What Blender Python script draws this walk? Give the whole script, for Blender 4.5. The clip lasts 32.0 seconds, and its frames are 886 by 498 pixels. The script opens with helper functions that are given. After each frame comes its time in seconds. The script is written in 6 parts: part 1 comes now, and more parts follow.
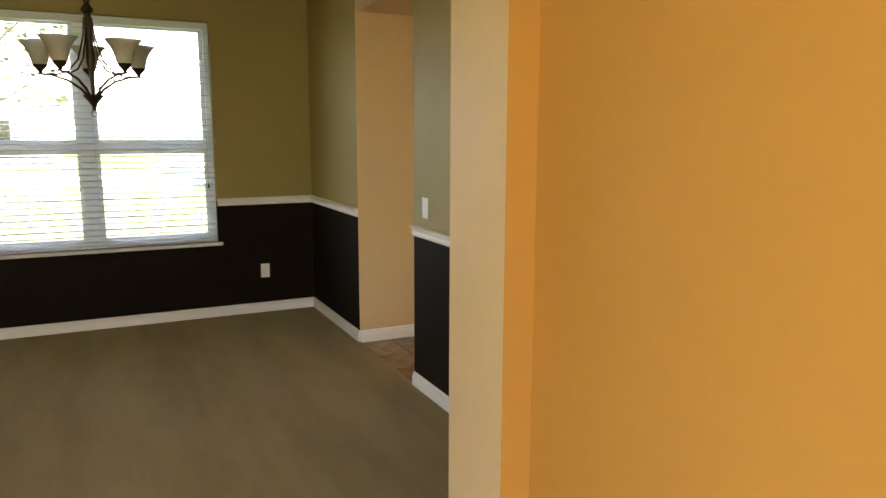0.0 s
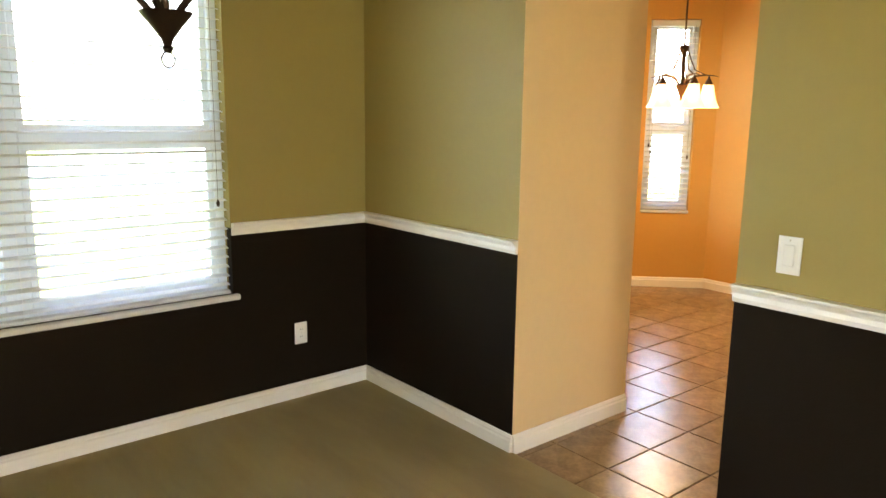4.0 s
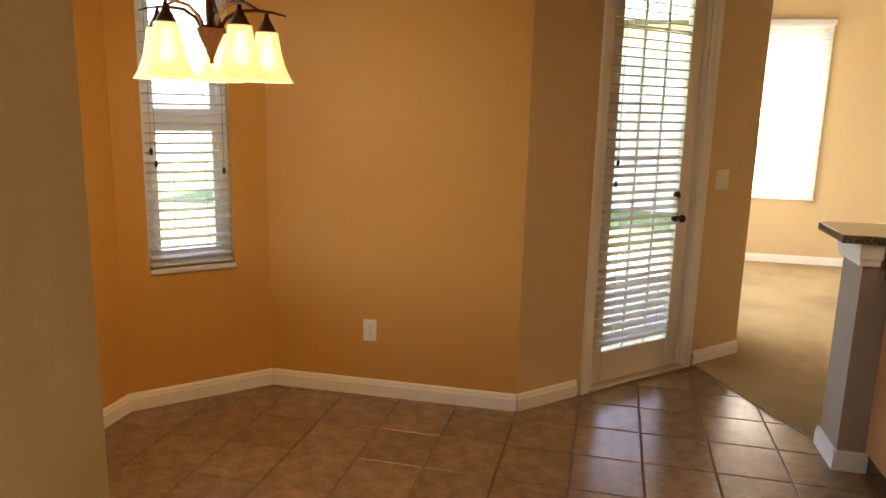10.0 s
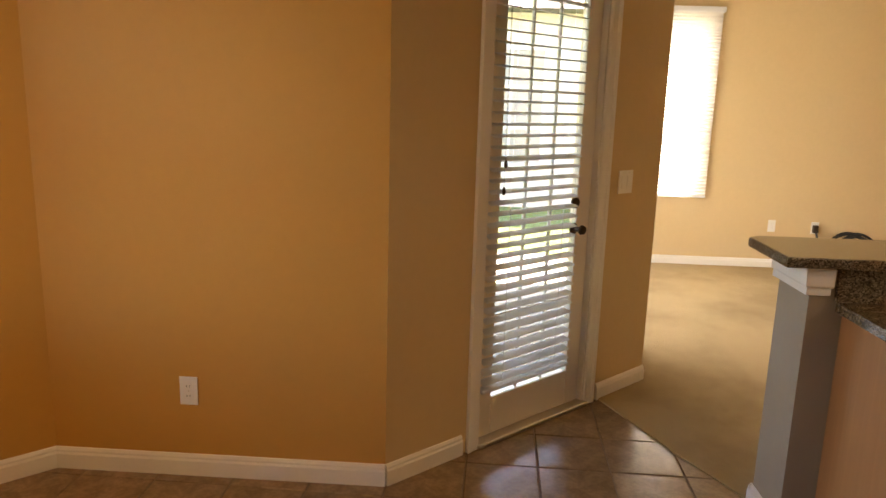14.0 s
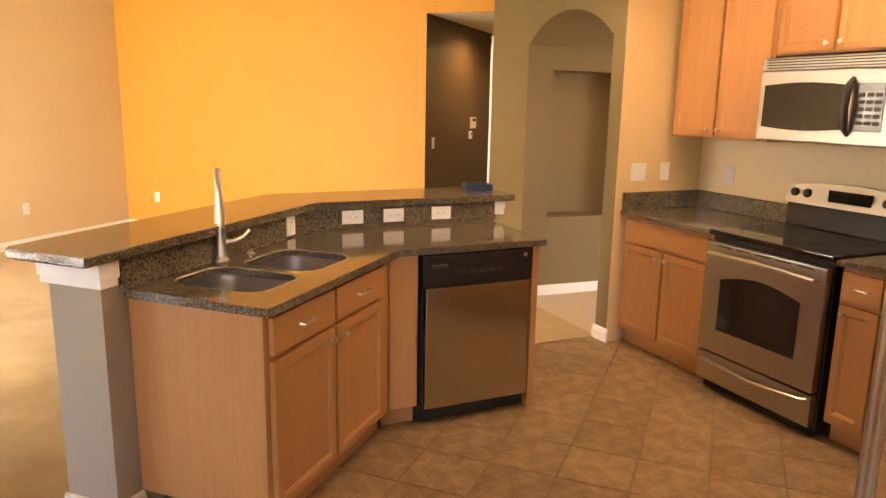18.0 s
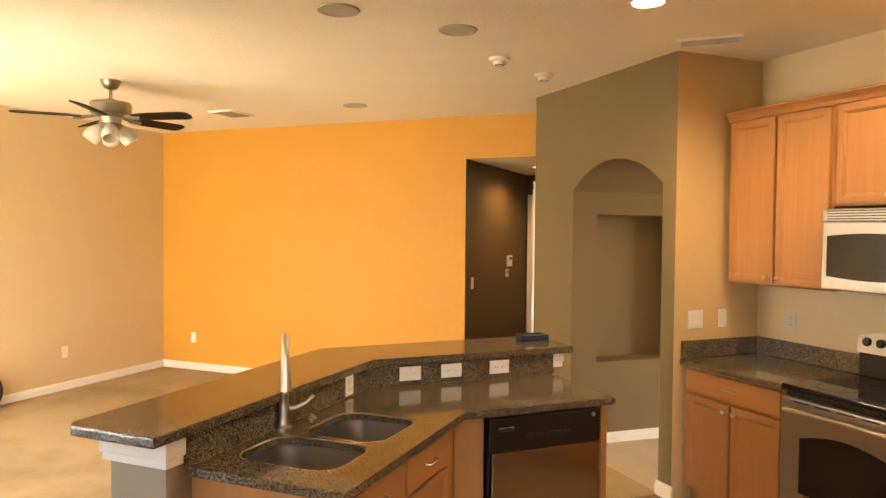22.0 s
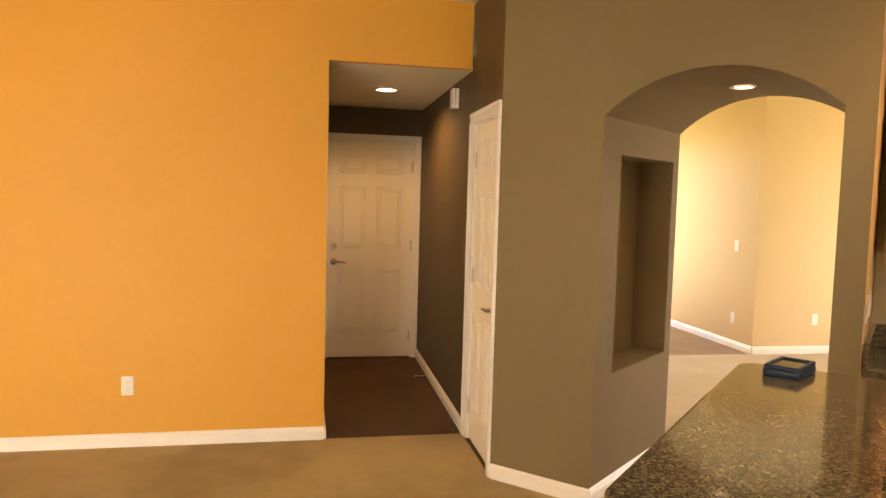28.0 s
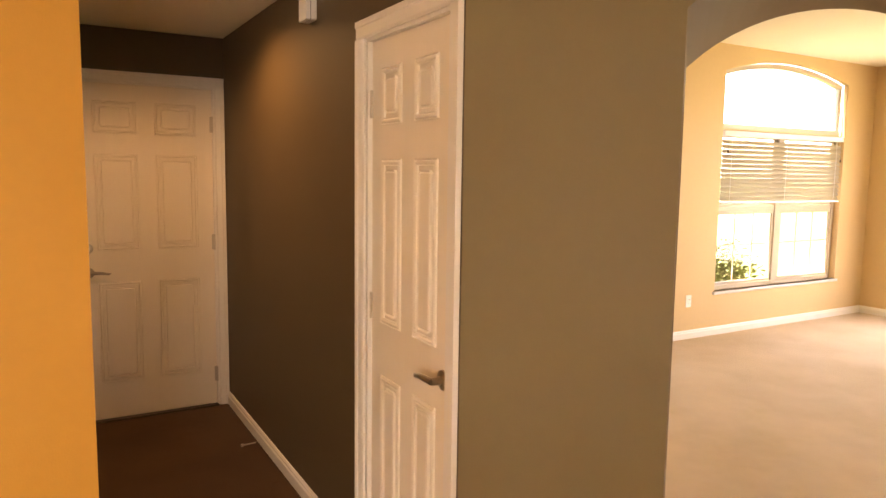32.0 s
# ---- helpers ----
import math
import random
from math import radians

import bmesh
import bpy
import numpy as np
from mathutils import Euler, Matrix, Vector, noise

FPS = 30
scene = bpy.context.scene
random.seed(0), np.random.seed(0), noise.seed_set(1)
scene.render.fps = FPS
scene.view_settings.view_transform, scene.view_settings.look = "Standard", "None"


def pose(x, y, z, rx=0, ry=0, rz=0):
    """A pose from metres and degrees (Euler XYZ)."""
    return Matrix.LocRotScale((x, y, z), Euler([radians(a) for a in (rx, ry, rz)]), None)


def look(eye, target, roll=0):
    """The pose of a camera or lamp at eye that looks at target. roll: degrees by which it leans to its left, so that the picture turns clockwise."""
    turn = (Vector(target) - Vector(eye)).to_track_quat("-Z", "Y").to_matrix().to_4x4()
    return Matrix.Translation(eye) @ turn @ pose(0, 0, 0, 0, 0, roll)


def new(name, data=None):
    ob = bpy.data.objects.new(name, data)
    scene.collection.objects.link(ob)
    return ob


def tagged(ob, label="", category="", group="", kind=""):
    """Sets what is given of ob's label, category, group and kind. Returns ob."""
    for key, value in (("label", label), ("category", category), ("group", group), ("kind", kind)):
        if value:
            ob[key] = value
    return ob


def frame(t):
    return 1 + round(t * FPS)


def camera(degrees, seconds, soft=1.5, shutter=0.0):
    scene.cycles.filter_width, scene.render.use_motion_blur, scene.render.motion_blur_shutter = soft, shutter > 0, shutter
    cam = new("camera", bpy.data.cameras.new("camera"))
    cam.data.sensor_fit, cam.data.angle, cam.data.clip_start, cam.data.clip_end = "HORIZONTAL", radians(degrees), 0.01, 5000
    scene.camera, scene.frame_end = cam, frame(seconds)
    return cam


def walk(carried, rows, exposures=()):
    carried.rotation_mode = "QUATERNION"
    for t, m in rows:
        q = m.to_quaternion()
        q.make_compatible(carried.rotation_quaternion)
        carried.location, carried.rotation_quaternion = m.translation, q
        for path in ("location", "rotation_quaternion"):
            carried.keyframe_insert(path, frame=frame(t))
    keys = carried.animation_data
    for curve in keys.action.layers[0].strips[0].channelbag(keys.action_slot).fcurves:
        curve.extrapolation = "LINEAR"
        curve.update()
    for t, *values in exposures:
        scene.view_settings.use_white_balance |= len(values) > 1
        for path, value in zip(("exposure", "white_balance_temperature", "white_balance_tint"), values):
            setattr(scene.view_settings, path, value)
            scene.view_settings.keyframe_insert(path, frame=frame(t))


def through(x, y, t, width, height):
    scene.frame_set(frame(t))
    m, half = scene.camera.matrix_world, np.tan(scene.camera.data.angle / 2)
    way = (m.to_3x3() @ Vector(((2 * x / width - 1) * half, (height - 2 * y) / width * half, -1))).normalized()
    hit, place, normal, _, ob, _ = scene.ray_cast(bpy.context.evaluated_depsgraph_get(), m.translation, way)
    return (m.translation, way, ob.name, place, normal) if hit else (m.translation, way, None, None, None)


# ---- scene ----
cam = camera(64.1, 32.0)
PATH = [
    (0, (0.454, 0.601, 1.525), (1.325, 2.371, 1.198), 0.2),
    (0.5, (0.369, 0.913, 1.5), (1.161, 2.72, 1.174), 0.2),
    (1, (0.287, 1.261, 1.506), (1.026, 3.09, 1.174), 0.1),
    (1.5, (0.183, 1.601, 1.484), (0.914, 3.432, 1.146), 0.2),
    (2, (0.087, 1.901, 1.484), (0.819, 3.732, 1.148), 0.2),
    (2.5, (0.027, 2.264, 1.487), (0.783, 4.084, 1.148), 0.1),
    (4.5, (-0.05, 3.561, 1.502), (1.401, 4.888, 1.135), 0.9),
    (5, (0.047, 3.862, 1.503), (1.65, 5.002, 1.136), 1.0),
    (5.5, (0.229, 4.143, 1.502), (1.954, 5.087, 1.135), 1.1),
    (6, (0.42, 4.366, 1.5), (2.287, 4.981, 1.135), 1.2),
    (6.5, (0.627, 4.531, 1.491), (2.561, 4.879, 1.12), 1.3),
    (7, (0.897, 4.636, 1.505), (2.84, 4.921, 1.131), 1.3),
    (7.5, (1.162, 4.747, 1.502), (3.112, 4.983, 1.124), 2.0),
    (8, (1.447, 4.85, 1.503), (3.407, 4.961, 1.119), 1.9),
    (8.5, (1.728, 4.834, 1.527), (3.688, 4.899, 1.138), 1.6),
    (9, (1.987, 4.84, 1.525), (3.947, 4.906, 1.133), 1.6),
    (9.5, (2.21, 4.886, 1.528), (4.165, 5.038, 1.134), 1.6),
    (10, (2.398, 4.905, 1.524), (4.315, 5.316, 1.13), 1.4),
    (10.5, (2.613, 4.88, 1.508), (4.4, 5.685, 1.113), 0.8),
    (11, (2.75, 4.855, 1.467), (4.432, 5.869, 1.086), 0.5),
    (11.5, (2.833, 4.924, 1.444), (4.489, 5.976, 1.056), 0.8),
    (12, (2.929, 4.952, 1.438), (4.588, 5.994, 1.038), 0.9),
    (12.5, (3.001, 4.949, 1.443), (4.727, 5.87, 1.031), 1.0),
    (13, (3.081, 4.922, 1.47), (4.882, 5.676, 1.038), 1.2),
    (13.5, (3.196, 4.835, 1.525), (5.071, 5.366, 1.074), 0.9),
    (14, (3.247, 4.893, 1.503), (5.203, 4.998, 1.099), 1.7),
    (14.5, (3.401, 4.98, 1.48), (5.319, 4.551, 1.111), 2.0),
    (16.5, (3.542, 5.321, 1.542), (4.929, 3.931, 1.161), 0.9),
    (17, (3.613, 5.426, 1.558), (4.793, 3.86, 1.163), 1.0),
    (17.5, (3.657, 5.513, 1.568), (4.553, 3.772, 1.162), 1.2),
    (18, (3.65, 5.599, 1.575), (4.334, 3.764, 1.166), 1.1),
    (18.5, (3.639, 5.698, 1.582), (4.181, 3.817, 1.172), 1.0),
    (19, (3.679, 5.771, 1.602), (4.07, 3.853, 1.193), 1.0),
    (19.5, (3.75, 5.833, 1.642), (4.037, 3.891, 1.259), 1.0),
    (20, (3.809, 5.895, 1.695), (4.072, 3.929, 1.435), 1.0),
    (20.5, (3.848, 5.896, 1.714), (4.122, 3.919, 1.576), 1.0),
    (21, (3.863, 5.834, 1.705), (4.21, 3.865, 1.626), 0.9),
    (21.5, (3.838, 5.705, 1.711), (4.414, 3.791, 1.652), 0.7),
    (22, (3.879, 5.585, 1.711), (4.634, 3.733, 1.653), 0.5),
    (22.5, (4.028, 5.41, 1.709), (4.872, 3.598, 1.648), 0.6),
    (23, (4.184, 5.238, 1.71), (5.083, 3.452, 1.644), 0.6),
    (23.5, (4.37, 5.004, 1.695), (5.328, 3.25, 1.626), 0.6),
    (24, (4.578, 4.814, 1.679), (5.557, 3.072, 1.602), 0.4),
    (24.5, (4.857, 4.636, 1.658), (5.824, 2.887, 1.578), 0.6),
    (26.5, (5.936, 3.998, 1.623), (6.414, 2.06, 1.5), 1.1),
    (27, (6.187, 3.855, 1.589), (6.473, 1.879, 1.46), 1.4),
    (27.5, (6.379, 3.665, 1.594), (6.329, 1.67, 1.454), 1.6),
    (28, (6.5, 3.445, 1.579), (6.11, 1.489, 1.434), 1.6),
    (28.5, (6.549, 3.191, 1.59), (5.944, 1.291, 1.443), 1.6),
    (29, (6.589, 2.938, 1.591), (5.734, 1.136, 1.444), 1.6),
    (29.5, (6.639, 2.679, 1.611), (5.554, 1.006, 1.459), 1.5),
    (30, (6.632, 2.411, 1.607), (5.444, 0.81, 1.454), 1.4),
    (30.5, (6.637, 2.157, 1.609), (5.414, 0.582, 1.45), 1.4),
    (31, (6.675, 1.876, 1.593), (5.458, 0.298, 1.425), 1.3),
    (31.5, (6.638, 1.638, 1.581), (5.454, 0.038, 1.387), 1.2),
    (32, (6.51, 1.393, 1.584), (5.502, -0.321, 1.366), 0.8),
]
EXPOSURES = [(0, 4.2, 7800, 16), (1, 4.65, 7800, 18), (2.5, 4.9, 7800, 18), (4.5, 5.45, 7800, 12), (5, 5.8, 7800, 12), (6, 5.38, 7800, 12), (7, 4.5, 7800, 15), (8, 4.1, 7800, 18), (9, 4.2, 7800, 18), (10, 3.85, 7600, 16), (11, 3.35, 7200, 14), (12, 3.02, 7300, 12), (13, 3.9, 7600, 14), (14, 3.65, 8000, 18), (14.5, 3.65, 8000, 20), (16.5, 4.35, 8600, 28), (19, 4.85, 8100, 20), (21, 4.85, 8100, 15), (22, 4.5, 8600, 20), (23, 4.4, 8900, 18), (24.5, 4.35, 9000, 18), (26.5, 4.3, 8900, 16), (29, 4.2, 8900, 24), (31, 4.28, 9200, 31), (32, 4.02, 9200, 30)]
walk(cam, [(t, look(eye, target, roll)) for t, eye, target, roll in PATH], EXPOSURES)

import itertools

# ---- world and lights ----
world = bpy.data.worlds.new("world")
scene.world = world
world.use_nodes = True
_wn = world.node_tree.nodes
_sky = _wn.new("ShaderNodeTexSky")
_sky.sky_type = "NISHITA"
_sky.sun_disc = False
_sky.sun_elevation = radians(65)
_sky.sun_rotation = radians(98)
world.node_tree.links.new(_sky.outputs[0], _wn["Background"].inputs[0])
_wn["Background"].inputs[1].default_value = 0.15


def lamp(name, kind, energy, m, color=(1, 1, 1), **more):
    data = bpy.data.lights.new(name, kind)
    data.energy, data.color = energy, color
    if "size" in more:
        data.shape, data.size, data.size_y = "RECTANGLE", more["size"][0], more["size"][1]
    if "radius" in more:
        data.shadow_soft_size = more["radius"]
    if "angle" in more:
        data.angle = radians(more["angle"])
    if "cone" in more:
        data.spot_size, data.spot_blend = radians(more["cone"]), 0.6
    ob = new(name, data)
    ob.matrix_world = m
    return ob


lamp("sun", "SUN", 4.0, look((14.9, -2.1, 32.1), (0, 0, 0)), (1.0, 0.94, 0.84), angle=0.5)
# daylight through the inferred slider, and fill from two added, unseen openings
lamp("daylight_slider", "AREA", 5.3, look((8.75, 4.16, 1.1), (8.75, 2.0, 1.1)), (1.0, 0.95, 0.86), size=(2.4, 2.2))
# added fill for living room and pier; no window is known there
lamp("fill_west", "AREA", 6.5, look((-2.05, -1.3, 1.4), (0.0, -1.3, 1.2)), (1.0, 0.95, 0.86), size=(1.9, 2.1))
# added fill that brightens the entry walls from an unseen end
lamp("fill_entry", "AREA", 1.9, look((2.9, -6.12, 1.5), (2.9, -4.0, 1.3)), (1.0, 0.95, 0.86), size=(1.2, 2.0))
# the sky's light is guided through the openings
for nm, eye, aim, size in (("nook", (4.25, 7.26, 1.55), (4.25, 5.0, 1.55), (1.6, 1.75)), ("bay", (5.66, 6.98, 1.55), (4.6, 5.92, 1.55), (0.5, 1.75)),
                           ("door", (6.56, 4.75, 1.2), (5.5, 3.69, 1.2), (0.8, 2.2)), ("dining", (0.43, 6.72, 1.5), (0.43, 5.0, 1.5), (1.85, 1.8)),
                           ("living", (-0.32, -3.40, 1.58), (-0.32, -1.0, 1.58), (2.1, 2.3))):
    lamp("sky_portal_" + nm, "AREA", 1, look(eye, aim), (1, 1, 1), size=size).data.cycles.is_portal = True

# ---- materials ----
def nodes_of(name):
    m = bpy.data.materials.new(name)
    m.use_nodes = True
    return m, m.node_tree.nodes, m.node_tree.links, m.node_tree.nodes["Principled BSDF"]


def ramp(nd, lk, fac, stops):
    r = nd.new("ShaderNodeValToRGB")
    while len(r.color_ramp.elements) < len(stops):
        r.color_ramp.elements.new(0.5)
    for e, (p, c) in zip(r.color_ramp.elements, stops):
        e.position, e.color = p, (*c, 1)
    lk.new(fac, r.inputs[0])
    return r.outputs[0]


def coords(nd, lk, scale=(1, 1, 1), space="Object"):
    tc, mp = nd.new("ShaderNodeTexCoord"), nd.new("ShaderNodeMapping")
    mp.inputs["Scale"].default_value = scale
    lk.new(tc.outputs[space], mp.inputs[0])
    return mp.outputs[0]


def noise_tex(nd, lk, vec, scale, detail=4, rough=0.55):
    n = nd.new("ShaderNodeTexNoise")
    n.inputs["Scale"].default_value, n.inputs["Detail"].default_value, n.inputs["Roughness"].default_value = scale, detail, rough
    lk.new(vec, n.inputs["Vector"])
    return n.outputs["Fac"]


def bump(nd, lk, bs, height, strength, dist=0.01):
    b = nd.new("ShaderNodeBump")
    b.inputs["Strength"].default_value, b.inputs["Distance"].default_value = strength, dist
    lk.new(height, b.inputs["Height"])
    lk.new(b.outputs[0], bs.inputs["Normal"])


def tint(c, k):
    return tuple(max(0.0, min(1.0, v * k)) for v in c)


def surface(name, color, rough=0.6, metal=0.0, big=1.5, small=60, vary=0.08, bumps=0.15, bscale=180, dist=0.002, stretch=(1, 1, 1), random_k=0.0, spec=0.5):
    """Colour with variation at two scales, and fine relief."""
    m, nd, lk, bs = nodes_of(name)
    v = coords(nd, lk, stretch)
    a, b = noise_tex(nd, lk, v, big, 3), noise_tex(nd, lk, v, small, 5)
    mx = nd.new("ShaderNodeMix")
    mx.inputs[0].default_value = 0.4
    lk.new(a, mx.inputs[2]), lk.new(b, mx.inputs[3])
    out = ramp(nd, lk, mx.outputs[0], [(0.3, tint(color, 1 - vary)), (0.7, tint(color, 1 + vary))])
    if random_k:
        oi, hs, mr = nd.new("ShaderNodeObjectInfo"), nd.new("ShaderNodeHueSaturation"), nd.new("ShaderNodeMapRange")
        mr.inputs["To Min"].default_value, mr.inputs["To Max"].default_value = 1 - random_k, 1 + random_k
        lk.new(oi.outputs["Random"], mr.inputs["Value"]), lk.new(mr.outputs[0], hs.inputs["Value"]), lk.new(out, hs.inputs["Color"])
        out = hs.outputs[0]
    lk.new(out, bs.inputs["Base Color"])
    bs.inputs["Roughness"].default_value, bs.inputs["Metallic"].default_value, bs.inputs["Specular IOR Level"].default_value = rough, metal, spec
    if bumps:
        bump(nd, lk, bs, noise_tex(nd, lk, v, bscale, 3), bumps, dist)
    return m


def wall_paint(name, color, rough=0.55):
    return surface(name, color, rough, big=0.9, small=25, vary=0.035, bumps=0.25, bscale=140, dist=0.002, spec=0.35)


def carpet_mat(name, color, stain, stretch=(1, 1, 1)):
    m, nd, lk, bs = nodes_of(name)
    v = coords(nd, lk)
    big = ramp(nd, lk, noise_tex(nd, lk, coords(nd, lk, stretch), 1.1, 6, 0.65), [(0.36, stain), (0.55, color), (0.75, tint(color, 1.1))])
    fine = ramp(nd, lk, noise_tex(nd, lk, v, 260, 2), [(0.25, (0.55, 0.55, 0.55)), (0.75, (1, 1, 1))])
    mx = nd.new("ShaderNodeMix")
    mx.data_type, mx.blend_type = "RGBA", "MULTIPLY"
    mx.inputs[0].default_value = 0.7
    lk.new(big, mx.inputs[6]), lk.new(fine, mx.inputs[7]), lk.new(mx.outputs[2], bs.inputs["Base Color"])
    bs.inputs["Roughness"].default_value, bs.inputs["Specular IOR Level"].default_value = 0.97, 0.1
    bs.inputs["Sheen Weight"].default_value = 0.06
    bump(nd, lk, bs, noise_tex(nd, lk, v, 300, 2), 0.8, 0.006)
    return m


def wood_mat(name, dark, light, along="z"):
    m, nd, lk, bs = nodes_of(name)
    st = {"z": (26, 26, 1.0), "x": (1.0, 26, 26), "y": (26, 1.0, 26)}[along]
    v = coords(nd, lk, st)
    grain = noise_tex(nd, lk, v, 1.6, 5, 0.55)
    c = ramp(nd, lk, grain, [(0.3, dark), (0.52, tint(light, 0.92)), (0.72, light)])
    oi, hs, mr = nd.new("ShaderNodeObjectInfo"), nd.new("ShaderNodeHueSaturation"), nd.new("ShaderNodeMapRange")
    mr.inputs["To Min"].default_value, mr.inputs["To Max"].default_value = 0.9, 1.08
    lk.new(oi.outputs["Random"], mr.inputs["Value"]), lk.new(mr.outputs[0], hs.inputs["Value"]), lk.new(c, hs.inputs["Color"])
    lk.new(hs.outputs[0], bs.inputs["Base Color"])
    bs.inputs["Roughness"].default_value, bs.inputs["Coat Weight"].default_value, bs.inputs["Coat Roughness"].default_value = 0.45, 0.1, 0.3
    bump(nd, lk, bs, grain, 0.05, 0.001)
    return m


def granite_mat():
    m, nd, lk, bs = nodes_of("granite")
    v = coords(nd, lk, (0.9, 0.9, 1.2))
    vo = nd.new("ShaderNodeTexVoronoi")
    vo.inputs["Scale"].default_value = 210
    lk.new(v, vo.inputs["Vector"])
    sep = nd.new("ShaderNodeSeparateColor")
    lk.new(vo.outputs["Color"], sep.inputs[0])
    speck = ramp(nd, lk, sep.outputs[0], [(0.0, (0.028, 0.024, 0.019)), (0.25, (0.07, 0.058, 0.042)), (0.5, (0.13, 0.108, 0.078)), (0.75, (0.195, 0.165, 0.122)), (0.97, (0.28, 0.245, 0.19))])
    patch = ramp(nd, lk, noise_tex(nd, lk, v, 14, 5, 0.7), [(0.35, (0.66, 0.64, 0.62)), (0.65, (1.0, 0.94, 0.84))])
    mx = nd.new("ShaderNodeMix")
    mx.data_type, mx.blend_type = "RGBA", "MULTIPLY"
    mx.inputs[0].default_value = 0.85
    lk.new(speck, mx.inputs[6]), lk.new(patch, mx.inputs[7]), lk.new(mx.outputs[2], bs.inputs["Base Color"])
    bs.inputs["Roughness"].default_value, bs.inputs["Coat Weight"].default_value, bs.inputs["Coat Roughness"].default_value = 0.14, 0.4, 0.05
    return m


def steel_mat(name, color=(0.58, 0.55, 0.51), rough=0.28, along="z"):
    m, nd, lk, bs = nodes_of(name)
    st = {"z": (120, 120, 0.8), "x": (0.8, 120, 120)}[along]
    g = noise_tex(nd, lk, coords(nd, lk, st), 3, 3)
    lk.new(ramp(nd, lk, g, [(0.3, tint(color, 0.975)), (0.7, tint(color, 1.02))]), bs.inputs["Base Color"])
    bs.inputs["Metallic"].default_value, bs.inputs["Roughness"].default_value = 1.0, rough
    bs.inputs["Anisotropic"].default_value = 0.4
    bump(nd, lk, bs, g, 0.05, 0.001)
    return m


def glass_mat(name, tintc=(1, 1, 1)):
    m, nd, lk, bs = nodes_of(name)
    bs.inputs["Base Color"].default_value = (*tintc, 1)
    bs.inputs["Transmission Weight"].default_value, bs.inputs["Roughness"].default_value, bs.inputs["IOR"].default_value = 1.0, 0.0, 1.45
    return m


def glow_mat(name, color, strength, base=(0.9, 0.8, 0.65)):
    m, nd, lk, bs = nodes_of(name)
    bs.inputs["Base Color"].default_value, bs.inputs["Emission Color"].default_value, bs.inputs["Emission Strength"].default_value = (*base, 1), (*color, 1), strength
    bs.inputs["Roughness"].default_value = 0.4
    return m


def shade_glass(name, color, warm=None, strength=0.0):
    """Frosted alabaster glass, lit from inside where it glows."""
    m, nd, lk, bs = nodes_of(name)
    v = coords(nd, lk)
    c = ramp(nd, lk, noise_tex(nd, lk, v, 18, 5, 0.6), [(0.3, tint(color, 0.85)), (0.7, color)])
    lk.new(c, bs.inputs["Base Color"])
    bs.inputs["Roughness"].default_value, bs.inputs["Subsurface Weight"].default_value = 0.35, 0.0
    bs.inputs["Transmission Weight"].default_value = 0.35
    if warm:
        lk.new(ramp(nd, lk, noise_tex(nd, lk, v, 12, 4), [(0.3, tint(warm, 0.8)), (0.7, warm)]), bs.inputs["Emission Color"])
        bs.inputs["Emission Strength"].default_value = strength
    return m


def fabric_mat(name="white_shade_cloth", through=0.55, rough=0.9, color=(0.84, 0.83, 0.80)):
    """Thin white shade cloth that lets daylight through."""
    m, nd, lk, bs = nodes_of(name)
    tr, mx = nd.new("ShaderNodeBsdfTranslucent"), nd.new("ShaderNodeMixShader")
    tr.inputs[0].default_value = (*color, 1)
    bs.inputs["Base Color"].default_value, bs.inputs["Roughness"].default_value = (*color, 1), rough
    mx.inputs[0].default_value = through
    lk.new(bs.outputs[0], mx.inputs[1]), lk.new(tr.outputs[0], mx.inputs[2]), lk.new(mx.outputs[0], nd["Material Output"].inputs[0])
    bump(nd, lk, bs, noise_tex(nd, lk, coords(nd, lk), 400, 2), 0.2, 0.001)
    return m


M = {}
M["olive"] = wall_paint("dining_olive_paint", (0.315, 0.243, 0.08))
M["espresso"] = surface("espresso_paint", (0.012, 0.0074, 0.0042), 0.62, big=0.9, small=25, vary=0.06, bumps=0.25, bscale=140, dist=0.002, spec=0.07)
M["peach"] = wall_paint("beige_paint", (0.66, 0.485, 0.27))
M["orange"] = wall_paint("nook_orange_paint", (0.58, 0.318, 0.085))
M["gold"] = wall_paint("golden_orange_paint", (0.67, 0.332, 0.058))
M["foyer"] = wall_paint("foyer_orange_paint", (0.52, 0.262, 0.06))
M["tan"] = wall_paint("family_beige_paint", (0.66, 0.50, 0.29))
M["cream"] = wall_paint("kitchen_cream_paint", (0.82, 0.70, 0.47))
M["taupe"] = wall_paint("taupe_paint", (0.205, 0.156, 0.076))
# the same taupe inside the arch, orange bounce light mixed into the colour
M["archbounce"] = wall_paint("taupe_bounce_paint", (0.205, 0.14, 0.072), 0.8)
M["brown"] = wall_paint("hall_brown_paint", (0.102, 0.07, 0.037))
M["living"] = wall_paint("living_cream_paint", (0.66, 0.475, 0.255))
M["ponygrey"] = wall_paint("pony_taupe_paint", (0.35, 0.29, 0.22))
M["ceiling"] = surface("ceiling_texture", (0.86, 0.81, 0.67), 0.9, big=2, small=40, vary=0.03, bumps=0.7, bscale=60, dist=0.006, spec=0.2)
M["trim"] = surface("white_trim", (0.82, 0.79, 0.74), 0.4, big=3, small=60, vary=0.03, bumps=0.05)
M["doorwhite"] = surface("door_paint", (0.84, 0.77, 0.66), 0.45, big=3, small=90, vary=0.03, bumps=0.12, bscale=200, stretch=(3, 3, 0.3))
M["plastic"] = surface("white_plastic", (0.80, 0.79, 0.76), 0.35, vary=0.02, bumps=0.0)
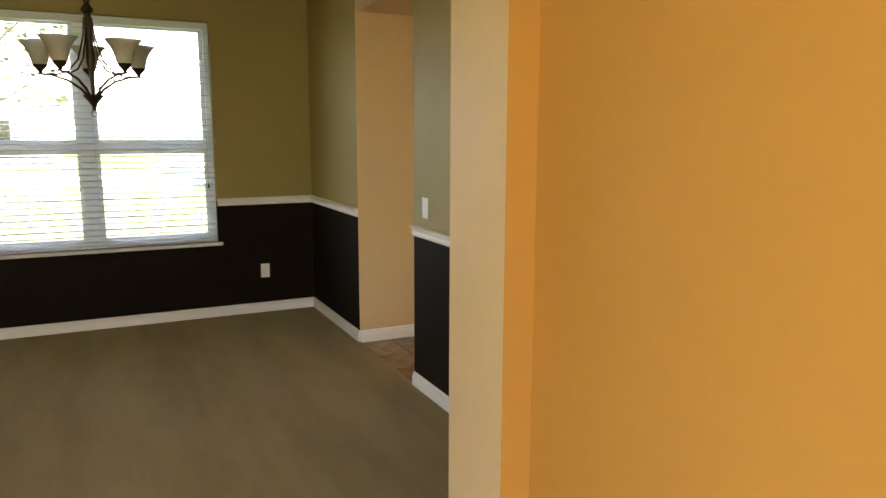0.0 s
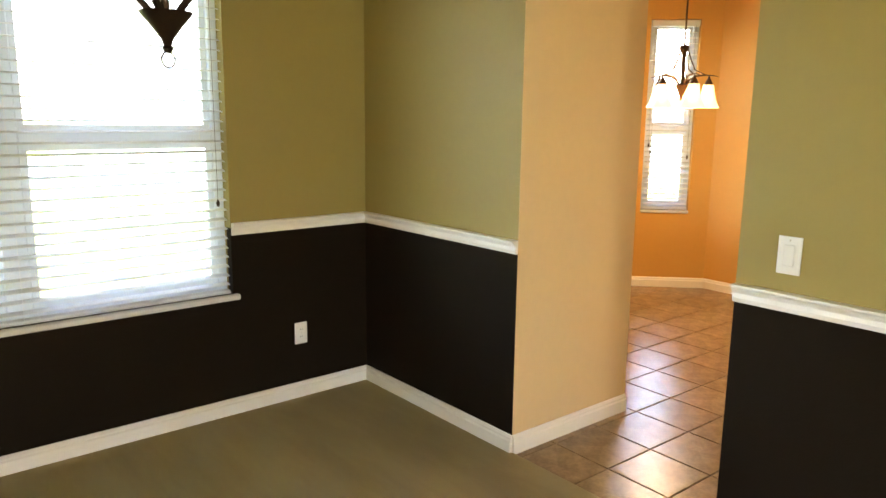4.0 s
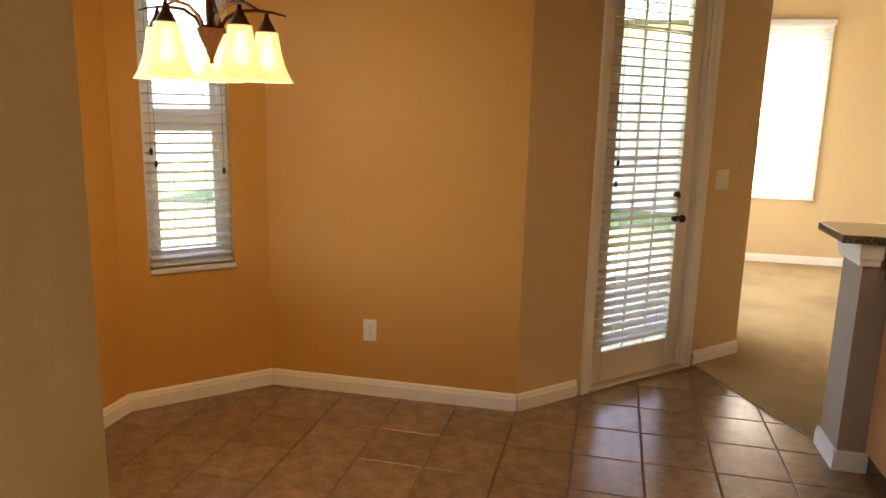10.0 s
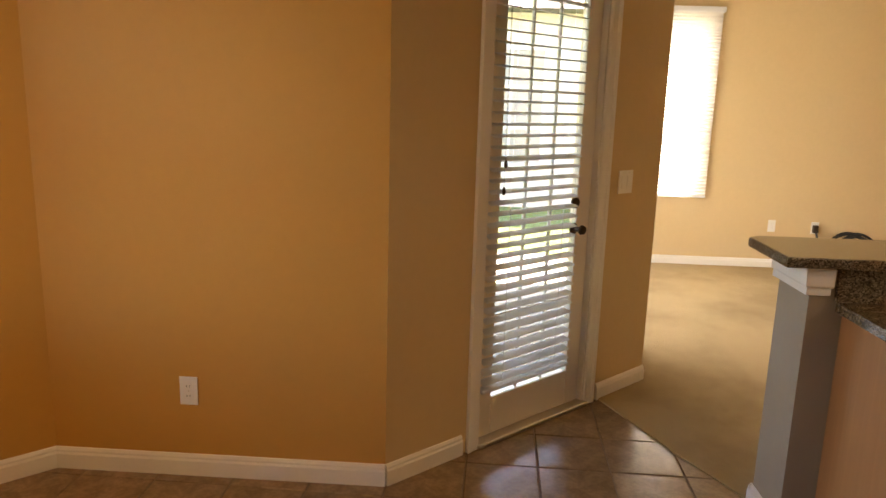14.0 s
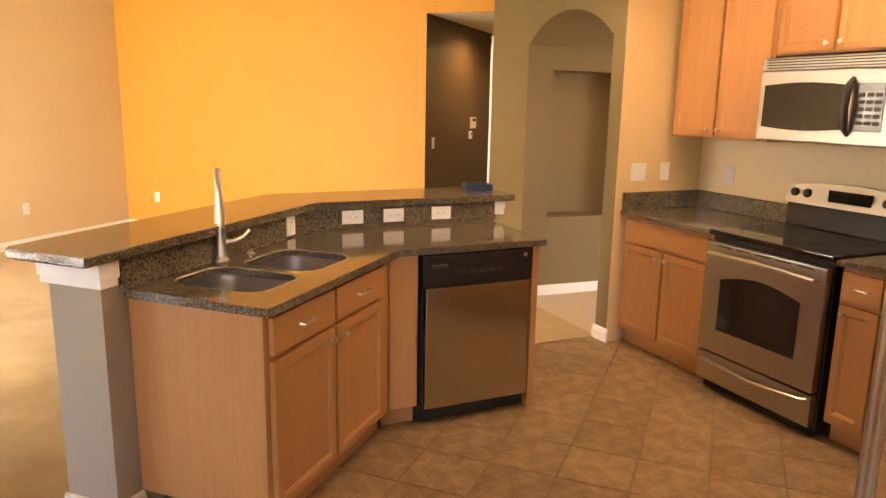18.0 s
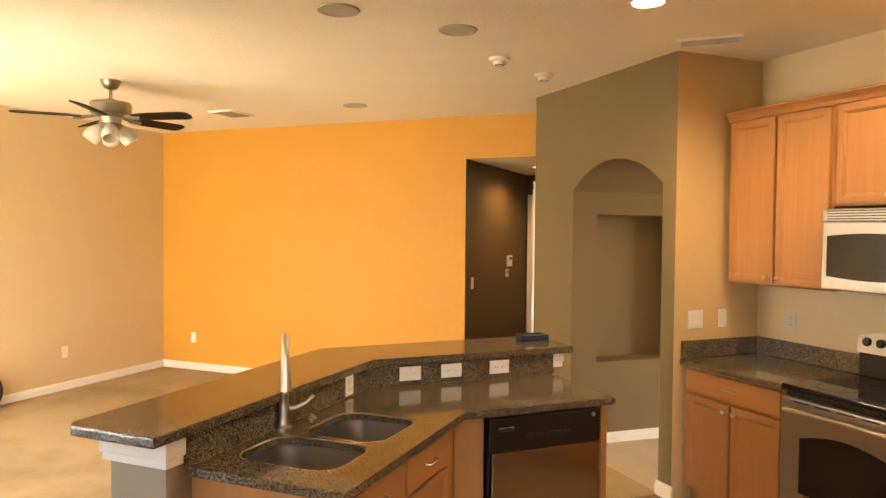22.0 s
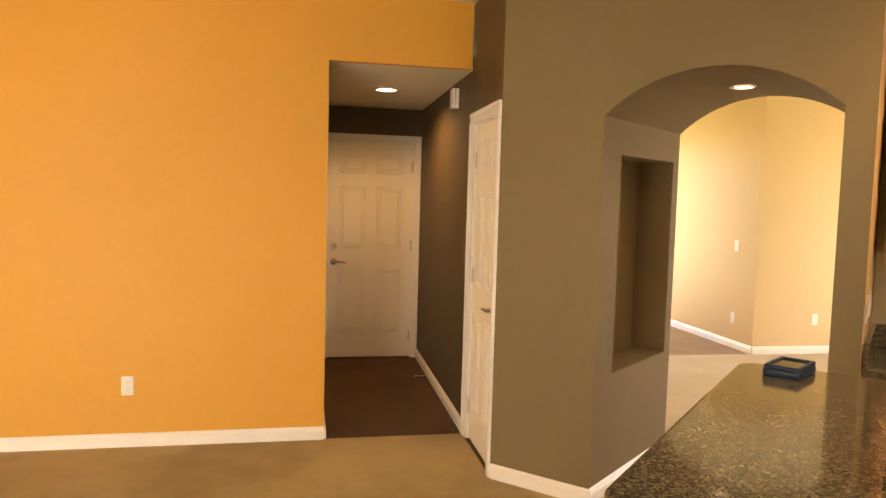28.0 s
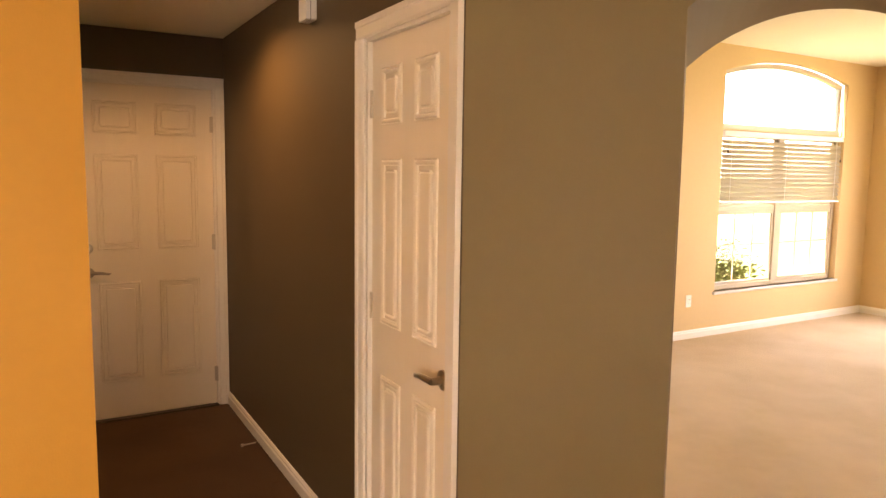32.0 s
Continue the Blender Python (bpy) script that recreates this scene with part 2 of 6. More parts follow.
M["slot"] = surface("dark_slot", (0.03, 0.03, 0.03), 0.5, vary=0.02, bumps=0)
M["blind"] = fabric_mat("blind_slat", 0.46, 0.45, (0.82, 0.83, 0.84))
# darker copy of the slat material; its tan holds the backlit shade
M["blindo"] = surface("shaded_blind_slat", (0.38, 0.325, 0.23), 0.5, big=4, small=80, vary=0.04, bumps=0.04)
M["vinyl"] = surface("window_vinyl", (0.74, 0.80, 0.88), 0.4, vary=0.03, bumps=0.03)
M["almond"] = surface("almond_vinyl", (0.50, 0.43, 0.33), 0.45, vary=0.03, bumps=0.03)
M["sill"] = surface("marble_sill", (0.62, 0.62, 0.63), 0.3, big=6, small=40, vary=0.12, bumps=0.05)
M["glass"] = glass_mat("window_glass")
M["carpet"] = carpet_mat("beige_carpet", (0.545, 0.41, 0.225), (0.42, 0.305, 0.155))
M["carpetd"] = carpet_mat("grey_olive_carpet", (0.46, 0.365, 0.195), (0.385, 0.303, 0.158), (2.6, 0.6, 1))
M["carpeth"] = carpet_mat("brown_hall_floor", (0.13, 0.072, 0.04), (0.095, 0.052, 0.03))
M["entry"] = surface("brown_entry_tile", (0.27, 0.165, 0.085), 0.5, big=3, small=30, vary=0.2, bumps=0.1)
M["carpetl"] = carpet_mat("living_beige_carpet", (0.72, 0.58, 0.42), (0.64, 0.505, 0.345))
M["tile"] = surface("ceramic_tile", (0.255, 0.17, 0.098), 0.27, big=12, small=55, vary=0.38, bumps=0.12, bscale=70, dist=0.003, random_k=0.09)
M["grout"] = surface("grout", (0.19, 0.13, 0.08), 0.9, vary=0.15, bumps=0.3)
M["wood"] = wood_mat("maple_cabinet", (0.42, 0.195, 0.07), (0.475, 0.225, 0.083))
M["woodx"] = wood_mat("maple_cabinet_cross", (0.42, 0.195, 0.07), (0.475, 0.225, 0.083), "x")
M["kick"] = surface("toe_kick", (0.10, 0.055, 0.03), 0.6)
M["granite"] = granite_mat()
M["steel"] = steel_mat("stainless", (0.50, 0.475, 0.44), 0.2)
M["steelx"] = steel_mat("stainless_cross", (0.44, 0.42, 0.39), 0.3, "x")
M["steelf"] = steel_mat("refrigerator_steel", (0.90, 0.89, 0.86), 0.27)
M["nickel"] = steel_mat("brushed_nickel", (0.60, 0.55, 0.48), 0.3)
M["fan_metal"] = steel_mat("dull_nickel", (0.36, 0.32, 0.27), 0.32)
M["grille"] = surface("speaker_grille", (0.46, 0.43, 0.36), 0.7, big=3, small=300, vary=0.06, bumps=0.4, bscale=500, spec=0.3)
M["chrome"] = steel_mat("sink_steel", (0.50, 0.48, 0.46), 0.3, "x")
M["black"] = surface("black_plastic", (0.012, 0.012, 0.012), 0.3, vary=0.1, bumps=0.05)
M["blackglass"] = surface("black_glass", (0.01, 0.01, 0.011), 0.06, vary=0.05, bumps=0)
M["smoke"] = surface("smoked_door_glass", (0.012, 0.011, 0.010), 0.08, vary=0.15, bumps=0)
M["bronze"] = surface("dark_bronze", (0.05, 0.034, 0.023), 0.42, 0.85, vary=0.2, bumps=0.1)
M["bronzed"] = surface("aged_bronze", (0.10, 0.055, 0.025), 0.4, 0.8, vary=0.3, bumps=0.1)
M["walnut"] = surface("dark_fan_blade", (0.012, 0.0075, 0.005), 0.6, big=3, small=40, vary=0.3, bumps=0.1, stretch=(0.3, 3, 3), spec=0.2)
M["shade_off"] = shade_glass("alabaster_shade", (0.62, 0.60, 0.50))
M["shade_on"] = shade_glass("lit_amber_shade", (0.9, 0.7, 0.42), (1.0, 0.62, 0.34), 0.06)
M["shade_fan"] = shade_glass("white_fan_shade", (0.85, 0.80, 0.70))
M["fabric"] = fabric_mat()
M["bulb"] = glow_mat("lit_bulb", (1.0, 0.78, 0.5), 1.8)
M["can"] = glow_mat("recessed_light_lens", (1.0, 0.74, 0.42), 1.2)
M["phoneblue"] = surface("blue_case", (0.005, 0.028, 0.08), 0.5)
M["cable"] = surface("black_cable", (0.02, 0.02, 0.02), 0.5)
M["cablew"] = surface("white_cable", (0.55, 0.52, 0.46), 0.5)
M["grass"] = surface("lawn", (0.09, 0.13, 0.03), 0.9, big=0.5, small=30, vary=0.35, bumps=0.5, bscale=40, dist=0.03)
M["road"] = surface("concrete_drive", (0.42, 0.41, 0.39), 0.85, big=0.4, small=20, vary=0.1)
M["stucco"] = surface("stucco", (0.62, 0.60, 0.56), 0.9, vary=0.08, bumps=0.5, bscale=50, dist=0.01)
M["roof"] = surface("roof_shingle", (0.16, 0.15, 0.15), 0.9, vary=0.2)
M["haze"] = surface("pale_reflecting_glass", (0.36, 0.36, 0.35), 0.15, vary=0.1, bumps=0)
M["fence"] = surface("white_fence", (0.72, 0.72, 0.72), 0.6, vary=0.05)
M["leaf"] = surface("foliage", (0.10, 0.12, 0.04), 0.8, big=3, small=20, vary=0.4, random_k=0.2)
M["bark"] = surface("bark", (0.12, 0.09, 0.06), 0.9, vary=0.3)

# ---- builders ----
def mesh_of(name, bm, mat, smooth=False):
    bmesh.ops.recalc_face_normals(bm, faces=bm.faces)
    me = bpy.data.meshes.new(name)
    bm.to_mesh(me)
    bm.free()
    for mt in (mat if isinstance(mat, (list, tuple)) else [mat]):
        me.materials.append(mt)
    if smooth:
        me.polygons.foreach_set("use_smooth", [True] * len(me.polygons))
        me.set_sharp_from_angle(angle=radians(35))
    return me


def part(name, bm, mat, parent, label="", smooth=False):
    ob = new(name, mesh_of(name, bm, mat, smooth))
    ob.parent = parent
    return tagged(ob, label) if label else ob


def share(name, me, parent, m):
    ob = new(name, me)
    ob.parent, ob.matrix_basis = parent, m
    return ob


def thing(name, m, label, category, group="", kind=""):
    ob = new(name)
    ob.empty_display_size = 0.1
    ob.matrix_basis = m
    return tagged(ob, label, category, group, kind)


def bx(x0, x1, y0, y1, z0, z1, bevel=0.0, bm=None, seg=1):
    own = bm is None
    bm = bm or bmesh.new()
    r = bmesh.ops.create_cube(bm, size=1.0)
    vs = r["verts"]
    bmesh.ops.scale(bm, vec=(abs(x1 - x0), abs(y1 - y0), abs(z1 - z0)), verts=vs)
    bmesh.ops.translate(bm, vec=((x0 + x1) / 2, (y0 + y1) / 2, (z0 + z1) / 2), verts=vs)
    if bevel:
        es = list({e for v in vs for e in v.link_edges})
        bmesh.ops.bevel(bm, geom=es, offset=bevel, segments=seg, affect="EDGES", profile=0.7)
    return bm


def lathe(profile, n=24, bm=None, m=None):
    bm = bm or bmesh.new()
    rings = []
    for r, z in profile:
        ring = [Vector((r * math.cos(2 * math.pi * k / n), r * math.sin(2 * math.pi * k / n), z)) for k in range(n)] if r > 1e-5 else [Vector((0, 0, z))]
        rings.append([bm.verts.new(m @ v if m else v) for v in ring])
    for a, b in zip(rings, rings[1:]):
        for k in range(n):
            q = [a[k % len(a)], a[(k + 1) % len(a)], b[(k + 1) % len(b)], b[k % len(b)]]
            q = list(dict.fromkeys(q))
            if len(q) > 2:
                bm.faces.new(q)
    return bm


def tube(pts, r, n=8, bm=None, cap=True, closed=False):
    bm = bm or bmesh.new()
    pts = [Vector(p) for p in pts]
    rad = r if isinstance(r, (list, tuple)) else [r] * len(pts)
    rings, side = [], None
    for i, p in enumerate(pts):
        d = (pts[(i + 1) % len(pts)] - pts[i - 1]) if closed else (pts[min(i + 1, len(pts) - 1)] - pts[max(i - 1, 0)])
        d.normalize()
        if side is None:
            side = d.orthogonal().normalized()
        side = (side - d * side.dot(d)).normalized()
        up = d.cross(side)
        rings.append([bm.verts.new(p + rad[i] * (side * math.cos(2 * math.pi * k / n) + up * math.sin(2 * math.pi * k / n))) for k in range(n)])
    pairs = list(zip(rings, rings[1:])) + ([(rings[-1], rings[0])] if closed else [])
    for a, b in pairs:
        for k in range(n):
            bm.faces.new((a[k], a[(k + 1) % n], b[(k + 1) % n], b[k]))
    if cap and not closed:
        bm.faces.new(rings[0][::-1]), bm.faces.new(rings[-1])
    return bm


def prism(poly, z0, z1, bm=None, bevel=0.0, seg=2):
    """A flat plate or post of that plan."""
    bm = bm or bmesh.new()
    lo, hi = [bm.verts.new((x, y, z0)) for x, y in poly], [bm.verts.new((x, y, z1)) for x, y in poly]
    n = len(poly)
    fs = [bm.faces.new(lo[::-1]), bm.faces.new(hi)] + [bm.faces.new((lo[k], lo[(k + 1) % n], hi[(k + 1) % n], hi[k])) for k in range(n)]
    if bevel:
        es = list(fs[0].edges) + list(fs[1].edges)
        bmesh.ops.bevel(bm, geom=es, offset=bevel, segments=seg, affect="EDGES", profile=0.6)
    return bm


def extrude_profile(profile, length, bm=None, m=None):
    """A moulding: profile of (y, z) swept along x from 0 to length."""
    bm = bm or bmesh.new()
    a = [bm.verts.new((m or Matrix()) @ Vector((0, y, z))) for y, z in profile]
    b = [bm.verts.new((m or Matrix()) @ Vector((length, y, z))) for y, z in profile]
    n = len(profile)
    for k in range(n):
        bm.faces.new((a[k], a[(k + 1) % n], b[(k + 1) % n], b[k]))
    bm.faces.new(a[::-1]), bm.faces.new(b)
    return bm


def arc(cx, cy, r, a0, a1, n):
    return [(cx + r * math.cos(radians(a0 + (a1 - a0) * k / n)), cy + r * math.sin(radians(a0 + (a1 - a0) * k / n))) for k in range(n + 1)]


def frame_bars(bm, x0, x1, z0, z1, w, y0, y1, bev=0.003):
    """A rectangular frame, one closed ring of section w by y1 - y0."""
    loops = []
    for y in (y0, y1):
        loops += [[bm.verts.new((x, y, z)) for x, z in ((a0, c0), (a1, c0), (a1, c1), (a0, c1))] for a0, a1, c0, c1 in ((x0, x1, z0, z1), (x0 + w, x1 - w, z0 + w, z1 - w))]
    es = set()
    for a, b in ((0, 1), (1, 3), (3, 2), (2, 0)):
        for k in range(4):
            f = bm.faces.new((loops[a][k], loops[a][(k + 1) % 4], loops[b][(k + 1) % 4], loops[b][k]))
            es |= {e for e in f.edges if e.verts[0] in loops[a] and e.verts[1] in loops[a]}
    bmesh.ops.recalc_face_normals(bm, faces=list({f for lp in loops for v in lp for f in v.link_faces}))
    if bev:
        bmesh.ops.bevel(bm, geom=list(es), offset=bev, segments=1, affect="EDGES")
    return bm


TH = 0.05


def chain(points, walls, closed=True):
    """Walls along a run of corners with the room on its left. walls: for each stretch (name, materials, label, z0, z1, openings, split), or None."""
    n = len(points)
    P = [Vector(p) for p in points]

    def turn(i):
        if not closed and i in (0, n - 1):
            return 0.0
        d0, d1 = (P[i] - P[i - 1]).normalized(), (P[(i + 1) % n] - P[i]).normalized()
        return math.atan2(d0.x * d1.y - d0.y * d1.x, d0.dot(d1))

    for i, w in enumerate(walls):
        if w is None:
            continue
        name, mats, label, z0, z1, openings, split = w
        p, q = P[i], P[(i + 1) % n]
        L, d = (q - p).length, (q - p).normalized()
        out = Vector((d.y, -d.x))
        m0, m1 = TH * math.tan(turn(i) / 2), TH * math.tan(turn((i + 1) % n) / 2)
        ss = sorted({0.0, L, *[s for o in openings for s in o[:2]]})
        zs = sorted({z0, z1, *split, *[z for o in openings for z in o[2:4]]})
        bm = bmesh.new()
        for s0, s1 in zip(ss, ss[1:]):
            for k0, k1 in zip(zs, zs[1:]):
                if any(o[0] < (s0 + s1) / 2 < o[1] and o[2] < (k0 + k1) / 2 < o[3] for o in openings):
                    continue
                b0 = -m0 if s0 == 0 else s0
                b1 = L + m1 if s1 == L else s1
                plan = [p + d * s0, p + d * s1, p + d * b1 + out * TH, p + d * b0 + out * TH]
                lo = [bm.verts.new((v.x, v.y, k0)) for v in plan]
                hi = [bm.verts.new((v.x, v.y, k1)) for v in plan]
                idx = 0 if not split or (k0 + k1) / 2 > split[0] else 1
                for f in ((lo[3], lo[2], lo[1], lo[0]), hi, *[(lo[j], lo[(j + 1) % 4], hi[(j + 1) % 4], hi[j]) for j in range(4)]):
                    bm.faces.new(f).material_index = idx
        bmesh.ops.remove_doubles(bm, verts=bm.verts, dist=1e-4)
        ob = new(name, mesh_of(name, bm, [M[x] for x in mats]))
        tagged(ob, label, "wall", kind="structure")


BASE_PROFILE = [(0, 0), (-0.016, 0), (-0.016, 0.062), (-0.011, 0.07), (-0.011, 0.078), (-0.005, 0.088), (0, 0.09)]
RAIL_PROFILE = [(0, -0.06), (-0.012, -0.06), (-0.016, -0.045), (-0.014, -0.03), (-0.022, -0.018), (-0.034, -0.008), (-0.034, 0.0), (0, 0.0)]


def moulding(name, p, q, profile, z=0.0, label="white painted baseboard along the wall", e0=0.0, e1=0.0):
    """Trim on the room side of a wall that runs from p to q with the room on its left."""
    p, q = Vector(p), Vector(q)
    d = (q - p).normalized()
    p, q = p - d * e0, q + d * e1
    m = Matrix.Translation((p.x, p.y, z)) @ Matrix.Rotation(math.atan2(d.y, d.x), 4, "Z")
    bm = extrude_profile([(-y, zz) for y, zz in profile], (q - p).length, None, m)
    return tagged(new(name, mesh_of(name, bm, M["trim"])), label, "trim", kind="structure")

# ---- the building: walls, floors, ceilings ----
CEIL = 2.83
A_L, A_R = (5.027, 0.092), (4.292, 0.845)      # front edges of the arch
B_L, B_R = (4.211, -0.615), (3.517, 0.110)      # its back edges
OUTER = [(2.12, 6.54), (-1.88, 6.54), (-1.88, -3.2), (1.8, -3.2), (1.8, -6.0), (4.211, -6.0), B_L, A_L, (5.44, -0.32), (5.385, -3.34),
         (6.35, -3.34), (6.35, -1.07), (10.25, -1.07), (10.25, 3.957), (7.087, 3.957), (5.815, 5.235), (5.815, 6.585), (5.295, 7.105), (2.94, 7.105), (2.94, 5.345), (2.12, 5.357)]
RAIL = 0.96
chain(OUTER, [
    ("wall_dining_window", ("olive", "espresso"), "dining wall, olive above and espresso brown below the rail", 0, CEIL, [(0.785, 2.595, 0.63, 2.36)], [RAIL]),
    # the opening is added for the west fill lamp and stays unseen
    ("wall_west", ("living",), "cream painted living room wall with an added unseen opening for fill light", 0, CEIL, [(6.9, 8.8, 0.4, 2.45)], []),
    ("wall_living_window", ("living",), "cream wall with the tall arched window", 0, CEIL, [(0.545, 2.575, 0.44, 2.73)], []),
    ("wall_entry_west", ("living",), "cream entry wall", 0, CEIL, [], []),
    # bare opening, added only to let the entry fill in
    ("wall_entry_end", ("living",), "cream entry end wall with an added unseen opening for fill light", 0, CEIL, [(0.5, 1.7, 0.5, 2.5)], []),
    ("wall_entry_east", ("living",), "cream entry wall beside the arch", 0, CEIL, [], []),
    ("wall_arch_niche", ("archbounce",), "taupe arch passage wall with a tall niche, orange bounce light in its colour", 0, CEIL, [(0.09, 0.855, 0.66, 1.83)], []),
    ("wall_arch_corner", ("taupe",), "taupe wall between arch and closet", 0, CEIL, [], []),
    ("wall_closet", ("brown",), "dark brown hall wall with the closet door", 0, CEIL, [(0.065, 0.695, 0, 2.06)], []),
    ("wall_garage_door", ("brown",), "dark brown hall end wall round the door", 0, 2.41, [(0.06, 0.89, 0, 2.10)], []),
    ("wall_hall_east", ("brown",), "dark brown hall wall", 0, 2.41, [], []),
    ("wall_golden", ("gold",), "golden orange accent wall of the family room", 0, CEIL, [], []),
    ("wall_family_east", ("tan",), "beige family room wall with a window", 0, CEIL, [(3.855, 4.455, 0.70, 2.40)], []),
    ("wall_family_north", ("tan",), "beige family room wall with glass doors", 0, CEIL, [(0.30, 2.70, 0.0, 2.2)], []),
    ("wall_patio_door", ("peach",), "beige slanted wall round the patio door", 0, CEIL, [(0.53, 1.30, 0, 2.33)], []),
    ("wall_nook_east", ("orange",), "burnt orange breakfast nook wall", 0, CEIL, [], []),
    ("wall_nook_bay", ("orange",), "burnt orange slanted wall with a narrow window", 0, CEIL, [(0.182, 0.602, 0.71, 2.36)], []),
    ("wall_nook_window", ("orange",), "burnt orange wall with the wide window", 0, CEIL, [(0.25, 1.79, 0.71, 2.36)], []),
    ("wall_nook_west", ("orange",), "burnt orange nook wall", 0, CEIL, [], []),
    ("wall_passage_north", ("peach",), "beige passage wall", 0, CEIL, [], []),
    ("wall_dining_east", ("olive", "espresso"), "dining side wall, olive above and espresso brown below", 0, CEIL, [], [RAIL]),
])
ISLAND = [(2.12, 4.373), (2.947, 4.349), (2.947, 4.27), (2.27, 4.27), (2.27, 1.87), (3.71, 0.43), (4.205, 0.925), A_R, B_R, (3.396, 0.236), (1.62, 0.236), (1.62, 2.35), (1.515, 2.35), (1.535, 2.745), (2.12, 2.745)]
chain(ISLAND, [
    ("wall_passage_south", ("peach",), "beige passage wall with a switch", 0, CEIL, [], []),
    ("wall_passage_end", ("peach",), "beige wall end beside the refrigerator", 0, CEIL, [], []),
    ("wall_fridge_side", ("peach",), "beige wall beside the refrigerator", 0, CEIL, [], []),
    ("wall_kitchen_west", ("cream",), "cream kitchen wall", 0, CEIL, [], []),
    ("wall_stove", ("cream",), "cream slanted kitchen wall behind the stove", 0, CEIL, [], []),
    ("wall_kitchen_side", ("peach",), "beige kitchen wall with switches", 0, CEIL, [], []),
    ("wall_arch_pier", ("taupe",), "taupe pier beside the arch", 0, CEIL, [], []),
    ("wall_arch_jamb", ("archbounce",), "taupe arch passage wall with switches, orange bounce light in its colour", 0, CEIL, [], []),
    ("wall_arch_back", ("living",), "cream slanted wall behind the arch", 0, CEIL, [], []),
    ("wall_living_north", ("living",), "cream living room wall", 0, CEIL, [], []),
    ("wall_foyer", ("foyer",), "orange foyer wall", 0, CEIL, [], []),
    ("wall_pier_south", ("foyer",), "orange side of the dining room pier", 0, CEIL, [], []),
    ("wall_pier_end", ("peach",), "beige end of the dining room pier", 0, CEIL, [], []),
    ("wall_dining_south", ("olive", "espresso"), "dining wall beside the pier", 0, CEIL, [], [RAIL]),
    ("wall_dining_inner", ("olive", "espresso"), "dining wall with a dimmer, olive above espresso brown", 0, CEIL, [], [RAIL]),
])


def arch_header():
    """The vault of the arched passage."""
    bm, n = bmesh.new(), 18
    rows = []
    for (l, r), rise in (((A_L, A_R), 0.205), ((B_L, B_R), 0.205)):
        l, r = Vector(l), Vector(r)
        half = (r - l).length / 2
        R = (half * half + rise * rise) / (2 * rise)
        low, top = [], []
        for k in range(n + 1):
            s = -half + 2 * half * k / n
            z = 2.01 + math.sqrt(R * R - s * s) - (R - rise)
            p = l.lerp(r, k / n)
            low.append(bm.verts.new((p.x, p.y, z))), top.append(bm.verts.new((p.x, p.y, CEIL)))
        rows.append((low, top))
    (l0, t0), (l1, t1) = rows
    for k in range(n):
        bm.faces.new((l0[k], l0[k + 1], t0[k + 1], t0[k])), bm.faces.new((l1[k + 1], l1[k], t1[k], t1[k + 1]))
        bm.faces.new((l0[k], l1[k], l1[k + 1], l0[k + 1])).material_index = 1
        bm.faces.new((t0[k], t0[k + 1], t1[k + 1], t1[k]))
    bm.faces.new((l0[0], t0[0], t1[0], l1[0])), bm.faces.new((l0[n], l1[n], t1[n], t0[n]))
    tagged(new("wall_arch_header", mesh_of("wall_arch_header", bm, [M["taupe"], M["archbounce"]])), "taupe segmental arch over the passage", "arch", kind="structure")


arch_header()
# header over the way from dining room to nook, over the hall mouth, and the niche box
bm = prism([(2.12, 4.373), (2.12, 5.357), (2.94, 5.345), (2.94, 4.349)][::-1], 2.33, CEIL)
tagged(new("wall_passage_header", mesh_of("wall_passage_header", bm, M["peach"])), "beige header over the passage", "wall", kind="structure")
bm = prism([(5.44, -1.07), (6.35, -1.07), (6.35, -1.12), (5.44, -1.12)], 2.41, CEIL)
tagged(new("wall_hall_header", mesh_of("wall_hall_header", bm, M["gold"])), "golden orange header over the hall", "wall", kind="structure")
_d = (Vector(A_L) - Vector(B_L)).normalized()
_o = Vector((_d.y, -_d.x))
niche = thing("wall_niche", Matrix(), "taupe recessed wall niche, orange bounce light in its colour", "niche", kind="structure")
for s0, s1, y0, y1, z0, z1 in ((0.09, 0.855, 0.22, 0.25, 0.63, 1.86), (0.06, 0.09, 0.05, 0.25, 0.63, 1.86), (0.855, 0.885, 0.05, 0.25, 0.63, 1.86), (0.09, 0.855, 0.05, 0.22, 0.63, 0.66), (0.09, 0.855, 0.05, 0.22, 1.83, 1.86)):
    q = [Vector(B_L) + _d * s + _o * y for s, y in ((s0, y0), (s1, y0), (s1, y1), (s0, y1))]
    part("niche_panel", prism([(v.x, v.y) for v in q], z0, z1), M["archbounce"], niche)

# unseen panels added behind the hall doors to stop light leaking in
bm = prism([(5.30, -3.48), (6.42, -3.48), (6.42, -3.42), (5.30, -3.42)], 0, 2.5)
tagged(new("wall_garage_light_stop", mesh_of("wall_garage_light_stop", bm, M["brown"])), "added dark panel behind the hall door that stops light leaks", "wall", kind="structure")
bm = prism([(5.29, -1.05), (5.33, -1.05), (5.36, -0.36), (5.32, -0.36)], 0, 2.2)
tagged(new("wall_closet_light_stop", mesh_of("wall_closet_light_stop", bm, M["brown"])), "added dark panel behind the closet door that stops light leaks", "wall", kind="structure")
# ceilings
bm = prism([(-2.1, -3.26), (1.74, -3.26), (1.74, -6.2), (10.5, -6.2), (10.5, 7.3), (-2.1, 7.3)], CEIL, CEIL + 0.12)
tagged(new("ceiling", mesh_of("ceiling", bm, M["ceiling"])), "off-white textured ceiling", "ceiling", kind="structure")
bm = prism([(5.36, -3.34), (6.35, -3.34), (6.35, -1.12), (5.42, -1.12)], 2.41, 2.5)
